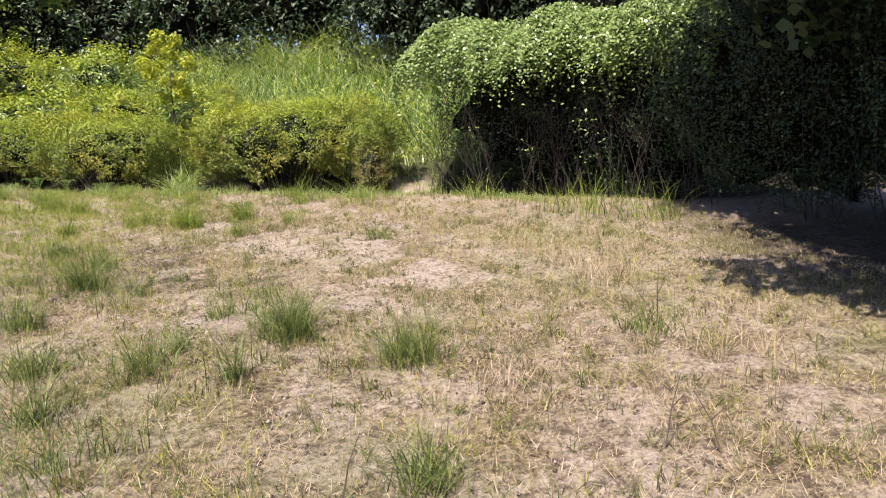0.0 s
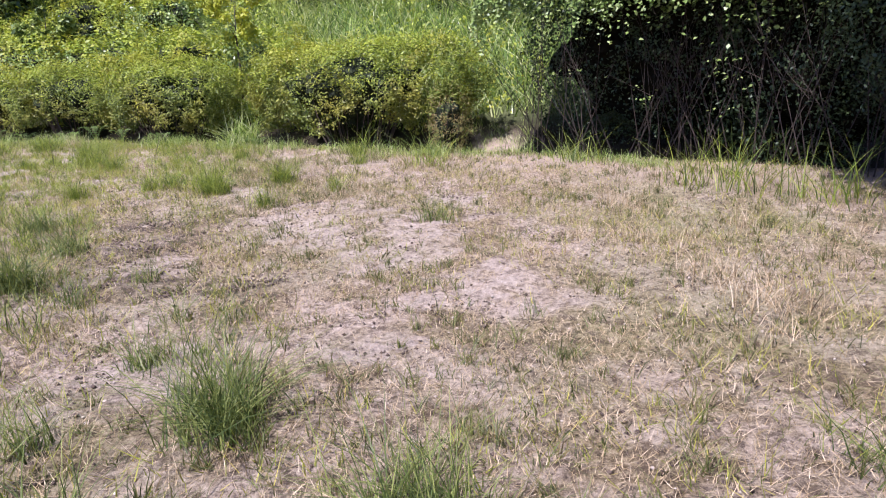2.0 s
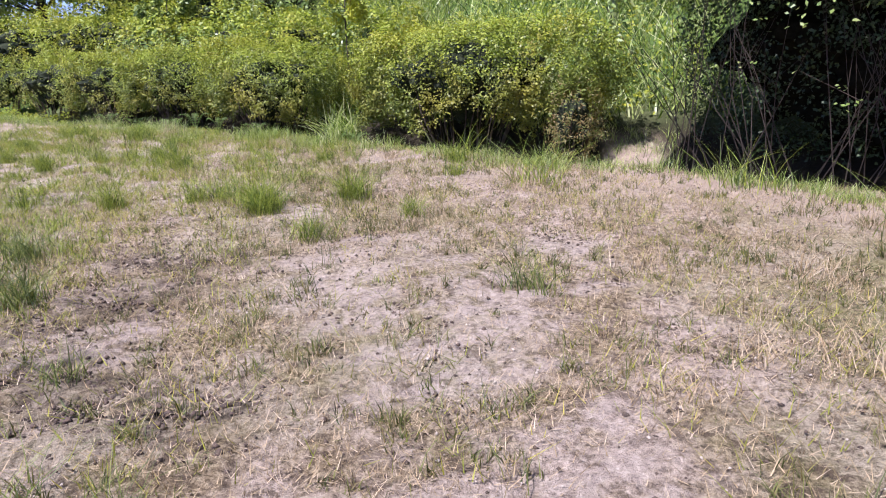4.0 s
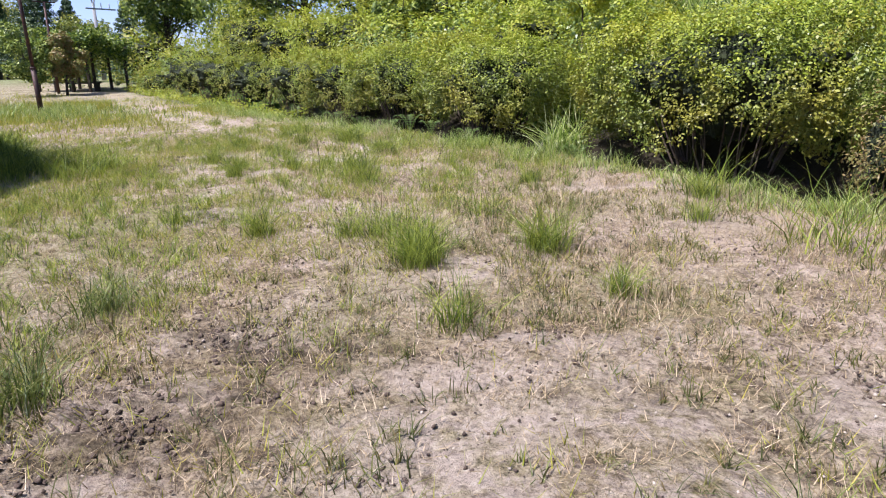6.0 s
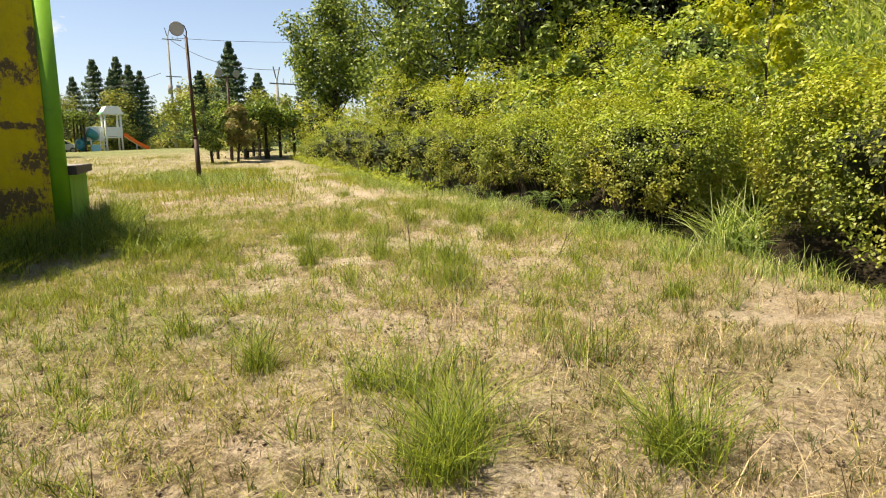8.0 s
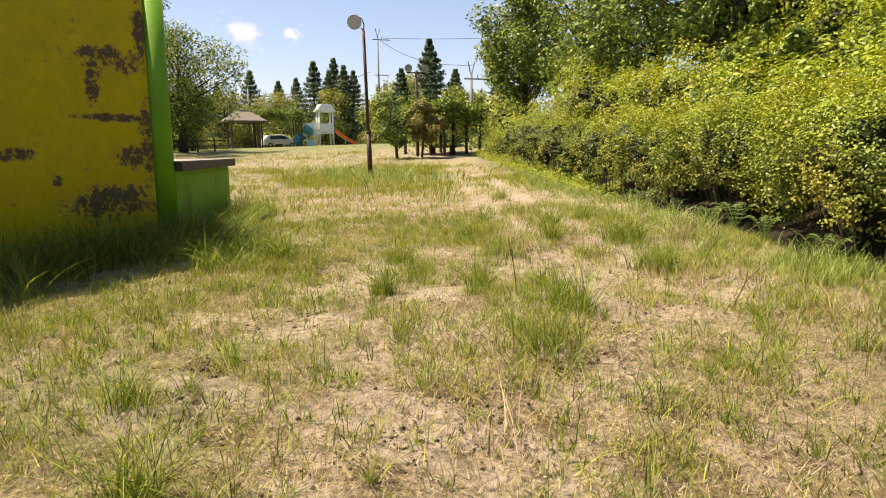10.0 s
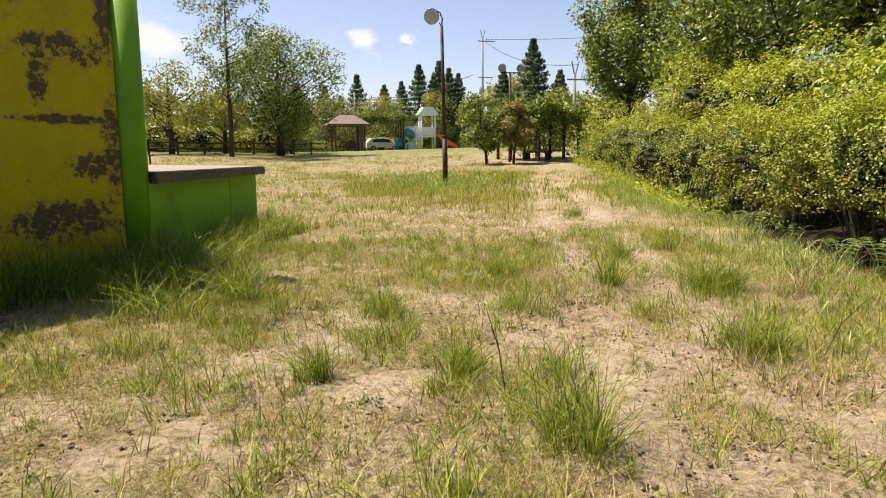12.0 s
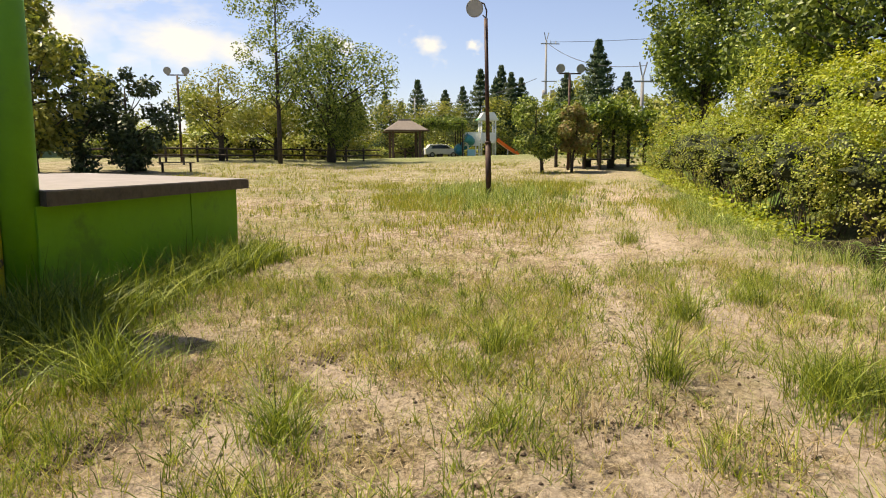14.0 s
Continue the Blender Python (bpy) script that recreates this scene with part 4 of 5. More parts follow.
def field_lamp():
    x, y = -23.3, 18.28
    ob = tagged(empty("lamp_post", x, y, float(height(x, y)) - 0.03), "tall dark rusty lamp post with one round floodlight", "lamp post")
    ln = -0.10
    part("pole_foot", tube(bmesh.new(), [(0, 0, -0.1), (0, ln * 0.3, 1.55)], [0.085, 0.08], 14), POLE, ob, "thicker rusty lower tube", True)
    part("collar", tube(bmesh.new(), [(0, ln * 0.3, 1.55), (0, ln * 0.31, 1.62)], [0.09, 0.09], 14), POLE, ob, "", True)
    part("pole", tube(bmesh.new(), [(0, ln * 0.31, 1.62), (0, ln, 5.0)], [0.058, 0.052], 14), POLE, ob, "", True)
    bm = tube(bmesh.new(), [(0.0, ln, 4.95), (0.02, ln + 0.02, 5.2), (0.05, ln - 0.06, 5.38), (0.08, ln - 0.2, 5.42)], [0.022, 0.022, 0.02, 0.02], 8)
    tube(bm, [(0.0, ln, 5.0), (0.05, ln - 0.1, 5.08)], [0.015, 0.015], 6)
    part("bracket", bm, POLE, ob)
    lamp_head(pose(-0.02, ln - 0.28, 5.28, 0, 15, -25), 0.24, ob)
    return ob


field_lamp()


def twin_lamp(x, y, h, label, z=None):
    ob = tagged(empty("lamp_post", x, y, float(height(x, y)) - 0.03 if z is None else z), label, "lamp post", "twin floodlight posts")
    part("pole", tube(bmesh.new(), [(0, 0, -0.2), (0, 0, h)], [0.075, 0.055], 10), POLE, ob, "", True)
    one_box("crossarm", (0.07, 1.1, 0.06), pose(0, 0, h), POLE, ob, 0.01)
    for s in (-0.48, 0.48):
        lamp_head(pose(0.02, s, h + 0.24, 0, 12, 10 * s), 0.21, ob)
    return ob


twin_lamp(-35.75, 24.6, 4.55, "dark lamp post with two round floodlights by the track")
twin_lamp(-44.1, 4.65, 4.9, "dark lamp post with two round floodlights by the fence")


def utility_pole(x, y, top, label, arms=True, r=0.17):
    z = float(height(x, y))
    ob = tagged(empty("utility_pole", x, y, z), label, "utility pole", "utility poles")
    part("pole", tube(bmesh.new(), [(0, 0, -0.3), (0, 0, top)], [r, r * 0.62], 10), CONCRETE, ob, "", True)
    if arms:
        for zz, w in ((top - 0.4, 2.2), (top - 4.6, 1.8)):
            one_box("crossarm", (0.12, w, 0.1), pose(0.12, w * 0.2, zz), CONCRETE, ob, 0.01)
        for s in (-0.1, 0.5, 1.1):
            part("insulator", tube(bmesh.new(), [(0.12, s, top - 0.35), (0.12, s, top + 0.0)], [0.05, 0.04], 8), WHITE, ob)
        for s in (-0.45, 0.5):
            part("transformer", tube(bmesh.new(), [(0.1, s + 0.3, top - 6.6), (0.1, s + 0.3, top - 5.6)], [0.28, 0.28], 12), CONCRETE, ob, "grey transformer can", True)
        bm = tube(bmesh.new(), [(0, 0, top - 0.2), (0, -0.25, top + 0.9)], [0.05, 0.05], 6)
        tube(bm, [(0, 0, top - 0.2), (0, 0.3, top + 0.9)], [0.05, 0.05], 6)
        part("peak_brackets", bm, CONCRETE, ob)
    return ob


utility_pole(-81.3, 36.3, 13.0, "grey concrete utility pole with crossarms and transformers")
utility_pole(-97, 22.4, 8.2, "slim grey concrete utility pole before the conifers", False, 0.14)
utility_pole(-48.6, 33.8, 5.4, "grey concrete utility pole with crossarms among the trees")


def cable(a, b, sag, r=0.03):
    pts = []
    for i in range(13):
        s = i / 12
        p = Vector(a).lerp(Vector(b), s)
        p.z -= sag * 4 * s * (1 - s)
        pts.append(p)
    ob = part("cable", tube(bmesh.new(), pts, [r] * 13, 4), WIRE)
    tagged(ob, "thin dark overhead cable between utility poles", "cable", "overhead cables")


def cable_set():
    cable((-81.2, 36.5, 15.2), (-48.5, 34.0, 8.2), 0.9)
    cable((-81.2, 35.2, 11.3), (-97, 22.4, 9.4), 0.8)
    cable((-97, 22.4, 9.2), (-101, 8, 8.0), 0.6)
    cable((-81.2, 36.7, 15.4), (-60, 62, 15), 0.7)


cable_set()

# ---- playground, shelter, pergola, car ----


def play_tower():
    x, y = -81.6, 29.5
    ob = tagged(empty("play_tower", x, y, float(height(x, y))), "white play tower with green roof, orange slide and teal tube", "playground")
    for px in (-0.55, 0.55):
        for py in (-0.6, 0.6):
            part("post", tube(bmesh.new(), [(px, py, -0.1), (px, py, 3.05)], [0.075, 0.075], 10), WHITE, ob, "", True)
    bm = bmesh.new()
    v = [bm.verts.new(c) for c in ((-0.75, -0.85, 3.0), (0.75, -0.85, 3.0), (0.75, 0.85, 3.0), (-0.75, 0.85, 3.0), (-0.75, -0.45, 3.65), (0.75, -0.45, 3.65), (0.75, 0.45, 3.65), (-0.75, 0.45, 3.65))]
    for q in ((0, 1, 5, 4), (2, 3, 7, 6), (4, 5, 6, 7), (0, 4, 7, 3), (1, 2, 6, 5), (3, 2, 1, 0)):
        bm.faces.new([v[i] for i in q])
    part("roof", bm, WHITE, ob, "white pitched plastic roof")
    for sy in (-1, 1):
        one_box("roof_verge", (1.56, 0.05, 0.22), pose(0, sy * 0.82, 3.1, sy * 32, 0, 0), MINT, ob, 0.02, "green roof edge")
    one_box("platform", (1.2, 1.3, 0.1), pose(0, 0, 1.15), WHITE, ob, 0.02)
    one_box("railing_panel", (0.06, 1.1, 0.75), pose(0.56, 0, 1.6), WHITE, ob, 0.02)
    # lower deck with its own posts
    for py in (-1.7, -2.1):
        part("post", tube(bmesh.new(), [(0.2, py, -0.1), (0.2, py, 1.85)], [0.06, 0.06], 8), WHITE, ob)
    one_box("net_panel", (0.06, 1.3, 1.15), pose(0.3, -1.35, 1.45), WHITE, ob, 0.02)
    bm = bmesh.new()
    for s in (-0.25, 0.25):
        tube(bm, [(0.55, -0.9 + s, 0.0), (0.4, -0.7 + s, 1.8)], [0.05, 0.05], 6)
    for i in range(5):
        box(bm, (0.06, 0.55, 0.05), pose(0.53 - i * 0.03, -0.87 + i * 0.04, 0.25 + i * 0.32))
    part("ladder", bm, WHITE, ob, "white ladder")
    pts = [(0.2 + 0.55 * math.cos(a), -2.0 + 0.55 * math.sin(a), 1.55 - 0.21 * a) for a in np.linspace(0, 5.6, 22)]
    part("tube_slide", tube(bmesh.new(), pts, [0.36] * 22, 12), TEAL, ob, "teal spiral tube slide", True)
    one_box("side_panel", (0.08, 0.7, 0.55), pose(0.7, -1.5, 0.3, 0, 0, 10), LBLUE, ob, 0.04, "pale blue panel")
    bm = bmesh.new()
    prof = []
    for i in range(11):
        s = i / 10
        prof.append((0.7 + 0.25 * s, 0.75 + 1.75 * s, 1.15 * (1 - s) ** 1.25 + 0.12))
    for p, q in zip(prof, prof[1:]):
        c = [bm.verts.new((p[0] - 0.28, p[1], p[2])), bm.verts.new((p[0] + 0.28, p[1], p[2])), bm.verts.new((q[0] + 0.28, q[1], q[2])), bm.verts.new((q[0] - 0.28, q[1], q[2]))]
        bm.faces.new(c)
        for k in (0, 1):
            x0, x1 = (p[0] - 0.28, q[0] - 0.28) if k == 0 else (p[0] + 0.28, q[0] + 0.28)
            w = [bm.verts.new((x0, p[1], p[2] - 0.05)), bm.verts.new((x1, q[1], q[2] - 0.05)), bm.verts.new((x1, q[1], q[2] + 0.24)), bm.verts.new((x0, p[1], p[2] + 0.24))]
            bm.faces.new(w)
    sl = part("slide", bm, ORANGE, ob, "orange open slide")
    md = sl.modifiers.new("thickness", "SOLIDIFY")
    md.thickness = 0.05
    one_box("slide_leg", (0.08, 0.08, 0.5), pose(0.85, 1.6, 0.3), WHITE, ob, 0.01)
    ob.scale = (1.36, 1.36, 1.36)
    return ob


play_tower()


def shelter():
    x, y = -80.0, 19.8
    ob = tagged(empty("park_shelter", x, y, float(height(x, y)), 4), "open timber park shelter with a hipped roof", "shelter")
    for px in (-1.0, 1.0):
        for py in (-1.0, 1.0):
            one_box("post", (0.16, 0.16, 2.2), pose(px, py, 1.0), BROWNWOOD, ob, 0.01)
    bm = bmesh.new()
    lo = [bm.verts.new((sx * 1.6, sy * 1.6, 2.0)) for sx, sy in ((-1, -1), (1, -1), (1, 1), (-1, 1))]
    hi = [bm.verts.new((sx * 0.4, sy * 0.5, 2.75)) for sx, sy in ((-1, -1), (1, -1), (1, 1), (-1, 1))]
    for i in range(4):
        bm.faces.new((lo[i], lo[(i + 1) % 4], hi[(i + 1) % 4], hi[i]))
    bm.faces.new(hi)
    bm.faces.new(lo[::-1])
    part("roof", bm, ROOF, ob, "grey-brown hipped roof")
    one_box("ridge_cap", (0.7, 0.9, 0.12), pose(0, 0, 2.8), ROOF, ob, 0.03)
    for s in (-1, 1):
        one_box("fascia", (0.06, 3.2, 0.12), pose(1.6 * s, 0, 1.98), BROWNWOOD, ob, 0.01)
    one_box("bench_seat", (0.4, 1.8, 0.06), pose(-0.7, 0, 0.42), BROWNWOOD, ob, 0.01)
    for s in (-0.7, 0.7):
        one_box("bench_leg", (0.3, 0.08, 0.42), pose(-0.7, s, 0.2), BROWNWOOD, ob, 0.005)
    one_box("table", (0.7, 1.0, 0.06), pose(0.2, 0, 0.7), BROWNWOOD, ob, 0.01)
    one_box("table_leg", (0.15, 0.15, 0.72), pose(0.2, 0, 0.33), BROWNWOOD, ob, 0.01)
    ob.scale = (1.5, 1.5, 1.5)
    return ob


shelter()


def pergola(x, y, w, d, h, n, label, turn):
    ob = tagged(empty("pergola", x, y, float(height(x, y)), turn), label, "pergola", "vine-covered pergolas")
    for px in (-w / 2, -w / 6, w / 6, w / 2):
        for py in (-d / 2, d / 2):
            part("post", tube(bmesh.new(), [(px, py, -0.2), (px, py, h)], [0.09, 0.08], 8), WOOD, ob)
    for py in (-d / 2, d / 2):
        one_box("beam", (w + 0.6, 0.12, 0.16), pose(0, py, h), WOOD, ob, 0.01)
    for i in range(7):
        one_box("rafter", (0.09, d + 0.7, 0.12), pose(-w / 2 + w * i / 6, 0, h + 0.14), WOOD, ob, 0.01)
    p = np.column_stack([rng.uniform(-w / 2 - 0.5, w / 2 + 0.5, n), rng.uniform(-d / 2 - 0.5, d / 2 + 0.5, n), np.zeros(n)])
    p[:, 2] = h + 0.3 + 0.35 * np.sin(p[:, 0] * 2.1 + 1) * np.sin(p[:, 1] * 1.7) + rng.normal(0, 0.22, n)
    edge = (np.abs(p[:, 0]) > w / 2) | (np.abs(p[:, 1]) > d / 2)
    p[edge, 2] -= rng.exponential(0.5, edge.sum())
    v, f = leaf_arrays(p, np.tile([0, 0, 1.0], (n, 1)), 0.2, 0.11, 0.3, 0.8)
    np_mesh("vine", v, f, CANOPY, ob)
    one_box("bench_seat", (w * 0.6, 0.4, 0.07), pose(0, 0, 0.42), WOOD, ob, 0.01)
    for s in (-0.25, 0.25):
        one_box("bench_leg", (0.12, 0.34, 0.45), pose(w * s, 0, 0.18), WOOD, ob, 0.005)
    return ob


pergola(-37.0, 26.6, 3.4, 2.8, 2.3, 12000, "dark timber pergola under a thick canopy of vine", 20)
pergola(-82.0, 24.0, 3.6, 4.6, 3.7, 12000, "dark timber pergola under a thick canopy of vine", 5)


def minivan():
    x, y = -85.5, 24.6
    ob = tagged(empty("car", x, y, float(height(x, y)) + 0.02, 96), "white parked hatchback car with dark windows", "car")
    prof = [(-2.1, 0.35), (-2.12, 0.95), (-1.95, 1.05), (-1.5, 1.5), (-0.2, 1.56), (0.55, 1.48), (1.25, 1.02), (1.95, 0.9), (2.12, 0.65), (2.1, 0.35)]
    bm = bmesh.new()
    rings = []
    for yy, k in ((-0.84, 0.0), (-0.78, 0.02), (0.78, 0.02), (0.84, 0.0)):
        rings.append([bm.verts.new((px, yy * (1 - 0.12 * max(0, pz - 0.95) / 0.6), pz + k)) for px, pz in prof])
    for p, q in zip(rings, rings[1:]):
        for i in range(len(prof)):
            bm.faces.new((p[i], p[(i + 1) % len(prof)], q[(i + 1) % len(prof)], q[i]))
    bm.faces.new(rings[0])
    bm.faces.new(rings[-1][::-1])
    bmesh.ops.recalc_face_normals(bm, faces=bm.faces)
    body = part("body", bm, CARPAINT, ob)
    for s in (-1, 1):
        bm = bmesh.new()
        pts = [(-1.4, 1.02), (-1.25, 1.4), (-0.2, 1.46), (0.5, 1.4), (1.0, 1.02)]
        bm.faces.new([bm.verts.new((px, s * (0.845 - 0.1 * max(0, pz - 0.95) / 0.6), pz)) for px, pz in pts])
        part("side_window", bm, CARGLASS, body)
    bm = bmesh.new()
    bm.faces.new([bm.verts.new(c) for c in ((1.235, -0.68, 1.05), (1.235, 0.68, 1.05), (0.6, 0.64, 1.47), (0.6, -0.64, 1.47))])
    part("windscreen", bm, CARGLASS, body)
    for wx in (-1.3, 1.3):
        for s in (-0.78, 0.78):
            w = part("tyre", tube(bmesh.new(), [(wx, s - 0.1, 0.3), (wx, s + 0.1, 0.3)], [0.31, 0.31], 18), RUBBER, ob)
            part("rim", tube(bmesh.new(), [(wx, s - 0.105, 0.3), (wx, s + 0.105, 0.3)], [0.19, 0.19], 14), LAMPGREY, w)
    for s in (-0.6, 0.6):
        one_box("headlight", (0.1, 0.35, 0.14), pose(2.03, s, 0.75), GLASS, ob, 0.03)
    return ob


minivan()


def fence():
    line = [(-39.5, 1.0), (-44.8, 3.6), (-48.6, 8.0), (-51.2, 12.5), (-54.0, 16.2)]
    ob = tagged(empty("fence", *line[0], 0), "low dark timber post and rail fence", "fence")
    ob.matrix_world = Matrix()
    for a, b in zip(line, line[1:]):
        a, b = Vector(a), Vector(b)
        n = max(1, round((b - a).length / 1.8))
        ang = math.degrees(math.atan2(b.y - a.y, b.x - a.x))
        for i in range(n):
            p, q = a.lerp(b, i / n), a.lerp(b, (i + 1) / n)
            zp, zq = float(height(p.x, p.y)), float(height(q.x, q.y))
            part("post", tube(bmesh.new(), [(p.x, p.y, zp - 0.2), (p.x, p.y, zp + 0.95)], [0.07, 0.065], 7), WOOD, ob)
            for hh in (0.4, 0.78):
                part("rail", tube(bmesh.new(), [(p.x, p.y, zp + hh), (q.x, q.y, zq + hh)], [0.05, 0.05], 6), WOOD, ob)
    return ob


fence()


def park_bench(x, y, turn):
    ob = tagged(empty("bench", x, y, float(height(x, y)), turn), "low weathered timber park bench by the fence", "bench", "park benches")
    for s in (-0.13, 0.02, 0.17):
        one_box("seat_slat", (0.12, 1.6, 0.05), pose(s, 0, 0.43), ROOF, ob, 0.01)
    for s in (-0.6, 0.6):
        one_box("leg", (0.36, 0.08, 0.42), pose(0.02, s, 0.2), WOOD, ob, 0.01)


park_bench(-42.2, 4.6, 20)
park_bench(-36.5, 6.3, 10)

# distant wooded rise that closes the view
hx = np.linspace(-420, 420, 90)
hv = []
for i, v0 in enumerate(hx):
    a = math.pi * (0.35 + 1.3 * (v0 + 420) / 840)
    top = 9 + 5 * math.sin(i * 0.37) + 3 * math.sin(i * 0.91 + 1)
    hv += [(170 * math.cos(a), 170 * math.sin(a) + 10, -2), (175 * math.cos(a), 175 * math.sin(a) + 10, max(4, top))]
hv = np.array(hv)
fi = np.arange(0, 2 * 89, 2)
tagged(np_mesh("backdrop", hv, np.stack([fi, fi + 2, fi + 3, fi + 1], 1), HILL), "distant dark wooded rise", "backdrop", kind="structure")


def cloud_mat(seed):
    m, t, b = nodes_of("cloud_white")
    c = t.nodes.new("ShaderNodeTexCoord")
    mp = t.nodes.new("ShaderNodeMapping")
    mp.inputs["Location"].default_value = (seed, seed * 0.7, 0)
    t.links.new(c.outputs["Generated"], mp.inputs["Vector"])
    nz = noise_of(t, 3.2, 9, 0.58, mp.outputs["Vector"])
    g = t.nodes.new("ShaderNodeTexGradient")
    g.gradient_type = "QUADRATIC_SPHERE"
    m2 = t.nodes.new("ShaderNodeMapping")
    m2.inputs["Location"].default_value = (-1.0, -1.0, 0)
    m2.inputs["Scale"].default_value = (2, 2, 0)
    t.links.new(c.outputs["Generated"], m2.inputs["Vector"])
    t.links.new(m2.outputs["Vector"], g.inputs["Vector"])
    add2 = t.nodes.new("ShaderNodeMath")
    add2.operation = "MULTIPLY_ADD"
    t.links.new(g.outputs["Fac"], add2.inputs[0])
    add2.inputs[1].default_value = 0.75
    t.links.new(nz.outputs["Fac"], add2.inputs[2])
    a = ramp(t, add2.outputs[0], [(0.60, grey(0)), (1.0, grey(0.8))]).outputs["Color"]
    em = add(t, "ShaderNodeEmission", Strength=0.66)
    em.inputs["Color"].default_value = (0.86, 0.88, 0.95, 1)
    tr = t.nodes.new("ShaderNodeBsdfTransparent")
    mx = t.nodes.new("ShaderNodeMixShader")
    t.links.new(a, mx.inputs[0])
    t.links.new(tr.outputs[0], mx.inputs[1])
    t.links.new(em.outputs[0], mx.inputs[2])
    t.links.new(mx.outputs[0], t.nodes["Material Output"].inputs["Surface"])
    return m


def cloud(azimuth, z, w, h, seed, d=900):
    a = radians(azimuth)
    c = Vector((d * math.cos(a), d * math.sin(a), z))
    bm = bmesh.new()
    q = [bm.verts.new(v) for v in ((-w / 2, -h / 2, 0), (w / 2, -h / 2, 0), (w / 2, h / 2, 0), (-w / 2, h / 2, 0))]
    bm.faces.new(q)
    ob = part("backdrop_cloud", bm, cloud_mat(seed))
    ob.matrix_world = pose(*c, 90, 0, azimuth - 90)
    ob.visible_shadow = False
    tagged(ob, "soft white summer cumulus cloud low in the sky", "cloud", "clouds", "structure")


for az, z, w, h, s in ((201.5, 160, 210, 150, 1.3), (192.5, 150, 230, 110, 4.1), (196, 215, 200, 90, 7.7), (188.5, 140, 130, 70, 2.6), (173, 150, 80, 55, 5.2), (169.4, 150, 36, 26, 9.4), (180, 150, 60, 40, 8.8), (212, 200, 400, 260, 6.1), (225, 300, 420, 240, 3.3)):
    cloud(az, z, w, h, s)

# ---- grass ----


def grass(name, v, f, mat, label, cat="grass"):
    return tagged(np_mesh(name, v, f, mat), label, cat, kind="stuff")


def lawn_mask(xy):
    b = beyond(xy[:, 0], xy[:, 1])
    w = (xy - np.array(WALL_AT))
    behind = (w @ np.array([0.812, 0.583])) < 0.02
    al = w @ np.array(U)
    stagey = behind & (al < 1.45) | ((xy[:, 0] < -10.2) & (xy[:, 1] < 11.82 - 0.264 * (xy[:, 0] + 10.44)) & (xy[:, 0] > -24) & ((xy[:, 0] + 14.45) * 0.56 - (xy[:, 1] - 12.96) * 0.83 > 0))
    return (b < 0.15) & ~stagey & (xy[:, 0] < 7.5)


def bare(xy):
    """Bare sandy places: near 1 where hardly anything grows."""
    s = wave(xy, 1.1, 0.4) * 0.6 + wave(xy, 2.9, 2.0) * 0.4
    s = np.clip((s - 0.42) * 2.2, 0, 0.75)
    s = np.maximum(s, 0.4 * dug(xy))
    return s * (1 - sandy(xy[:, 0], xy[:, 1])) + 1.05 * sandy(xy[:, 0], xy[:, 1])


def thin(xy, keep):
    return xy[rng.random(len(xy)) < keep]


# short dry stubble, dense near the walked line
xy = np.concatenate([scatter(760000, -12, 7, -0.5, 19), scatter(170000, -30, -8, 10, 26)])
xy = xy[lawn_mask(xy)]
d = near_line(xy)
xy = thin(xy, np.clip(1.15 - d / 9, 0.22, 1) * (1 - 0.93 * np.clip(bare(xy), 0, 1)))
n = len(xy)
lying = rng.random(n) < 0.5
v, f = blade_arrays(on_ground(xy) + np.array([0, 0, 0.004]), np.where(lying, rng.uniform(0.012, 0.035, n), rng.uniform(0.025, 0.085, n)), np.where(lying, rng.uniform(1.5, 4.0, n), rng.uniform(0.2, 1.4, n)), rng.uniform(0.002, 0.0052, n), 1, 0.8)
grass("dry_grass", v, f, DRY, "short dry straw-coloured grass on the lawn")
# short green blades, more of them towards the stage and the track
xy = np.concatenate([scatter(430000, -12, 7, -0.5, 19), scatter(130000, -32, -8, 9, 26)])
xy = xy[lawn_mask(xy)]
d = near_line(xy)
west = smooth(-xy[:, 0], -1, 8)
xy = thin(xy, np.clip(1.15 - d / 9, 0.25, 1) * (1 - 0.9 * bare(xy)) * (0.26 + 0.84 * west) * np.clip((wave(xy, 0.8, 3) * 0.5 + wave(xy, 2.6, 1) * 0.5 - 0.33) * 4.2, 0.07, 1))
n = len(xy)
v, f = blade_arrays(on_ground(xy), rng.uniform(0.04, 0.14, n), rng.uniform(0.1, 1.3, n), rng.uniform(0.0035, 0.007, n), 1, 0.6)
grass("green_grass", v, f, GREEN, "short green grass blades on the lawn")


def tuft_points(xy, per, spread):
    k = len(xy)
    per = np.broadcast_to(per, k).astype(int)
    idx = np.repeat(np.arange(k), per)
    sp = np.broadcast_to(spread, k)[idx]
    p = xy[idx] + rng.normal(0, 1, (len(idx), 2)) * sp[:, None]
    return p, idx


def tufts(name, xy, per, spread, hgt, lean, width, mat, label, segs=3, stiff=0.6):
    p, idx = tuft_points(xy, per, spread)
    h = np.broadcast_to(hgt, len(xy))[idx] * rng.uniform(0.45, 1.1, len(idx))
    v, f = blade_arrays(on_ground(p), h, rng.uniform(0.05, lean, len(idx)), width * rng.uniform(0.7, 1.3, len(idx)), segs, stiff)
    return grass(name, v, f, mat, label)


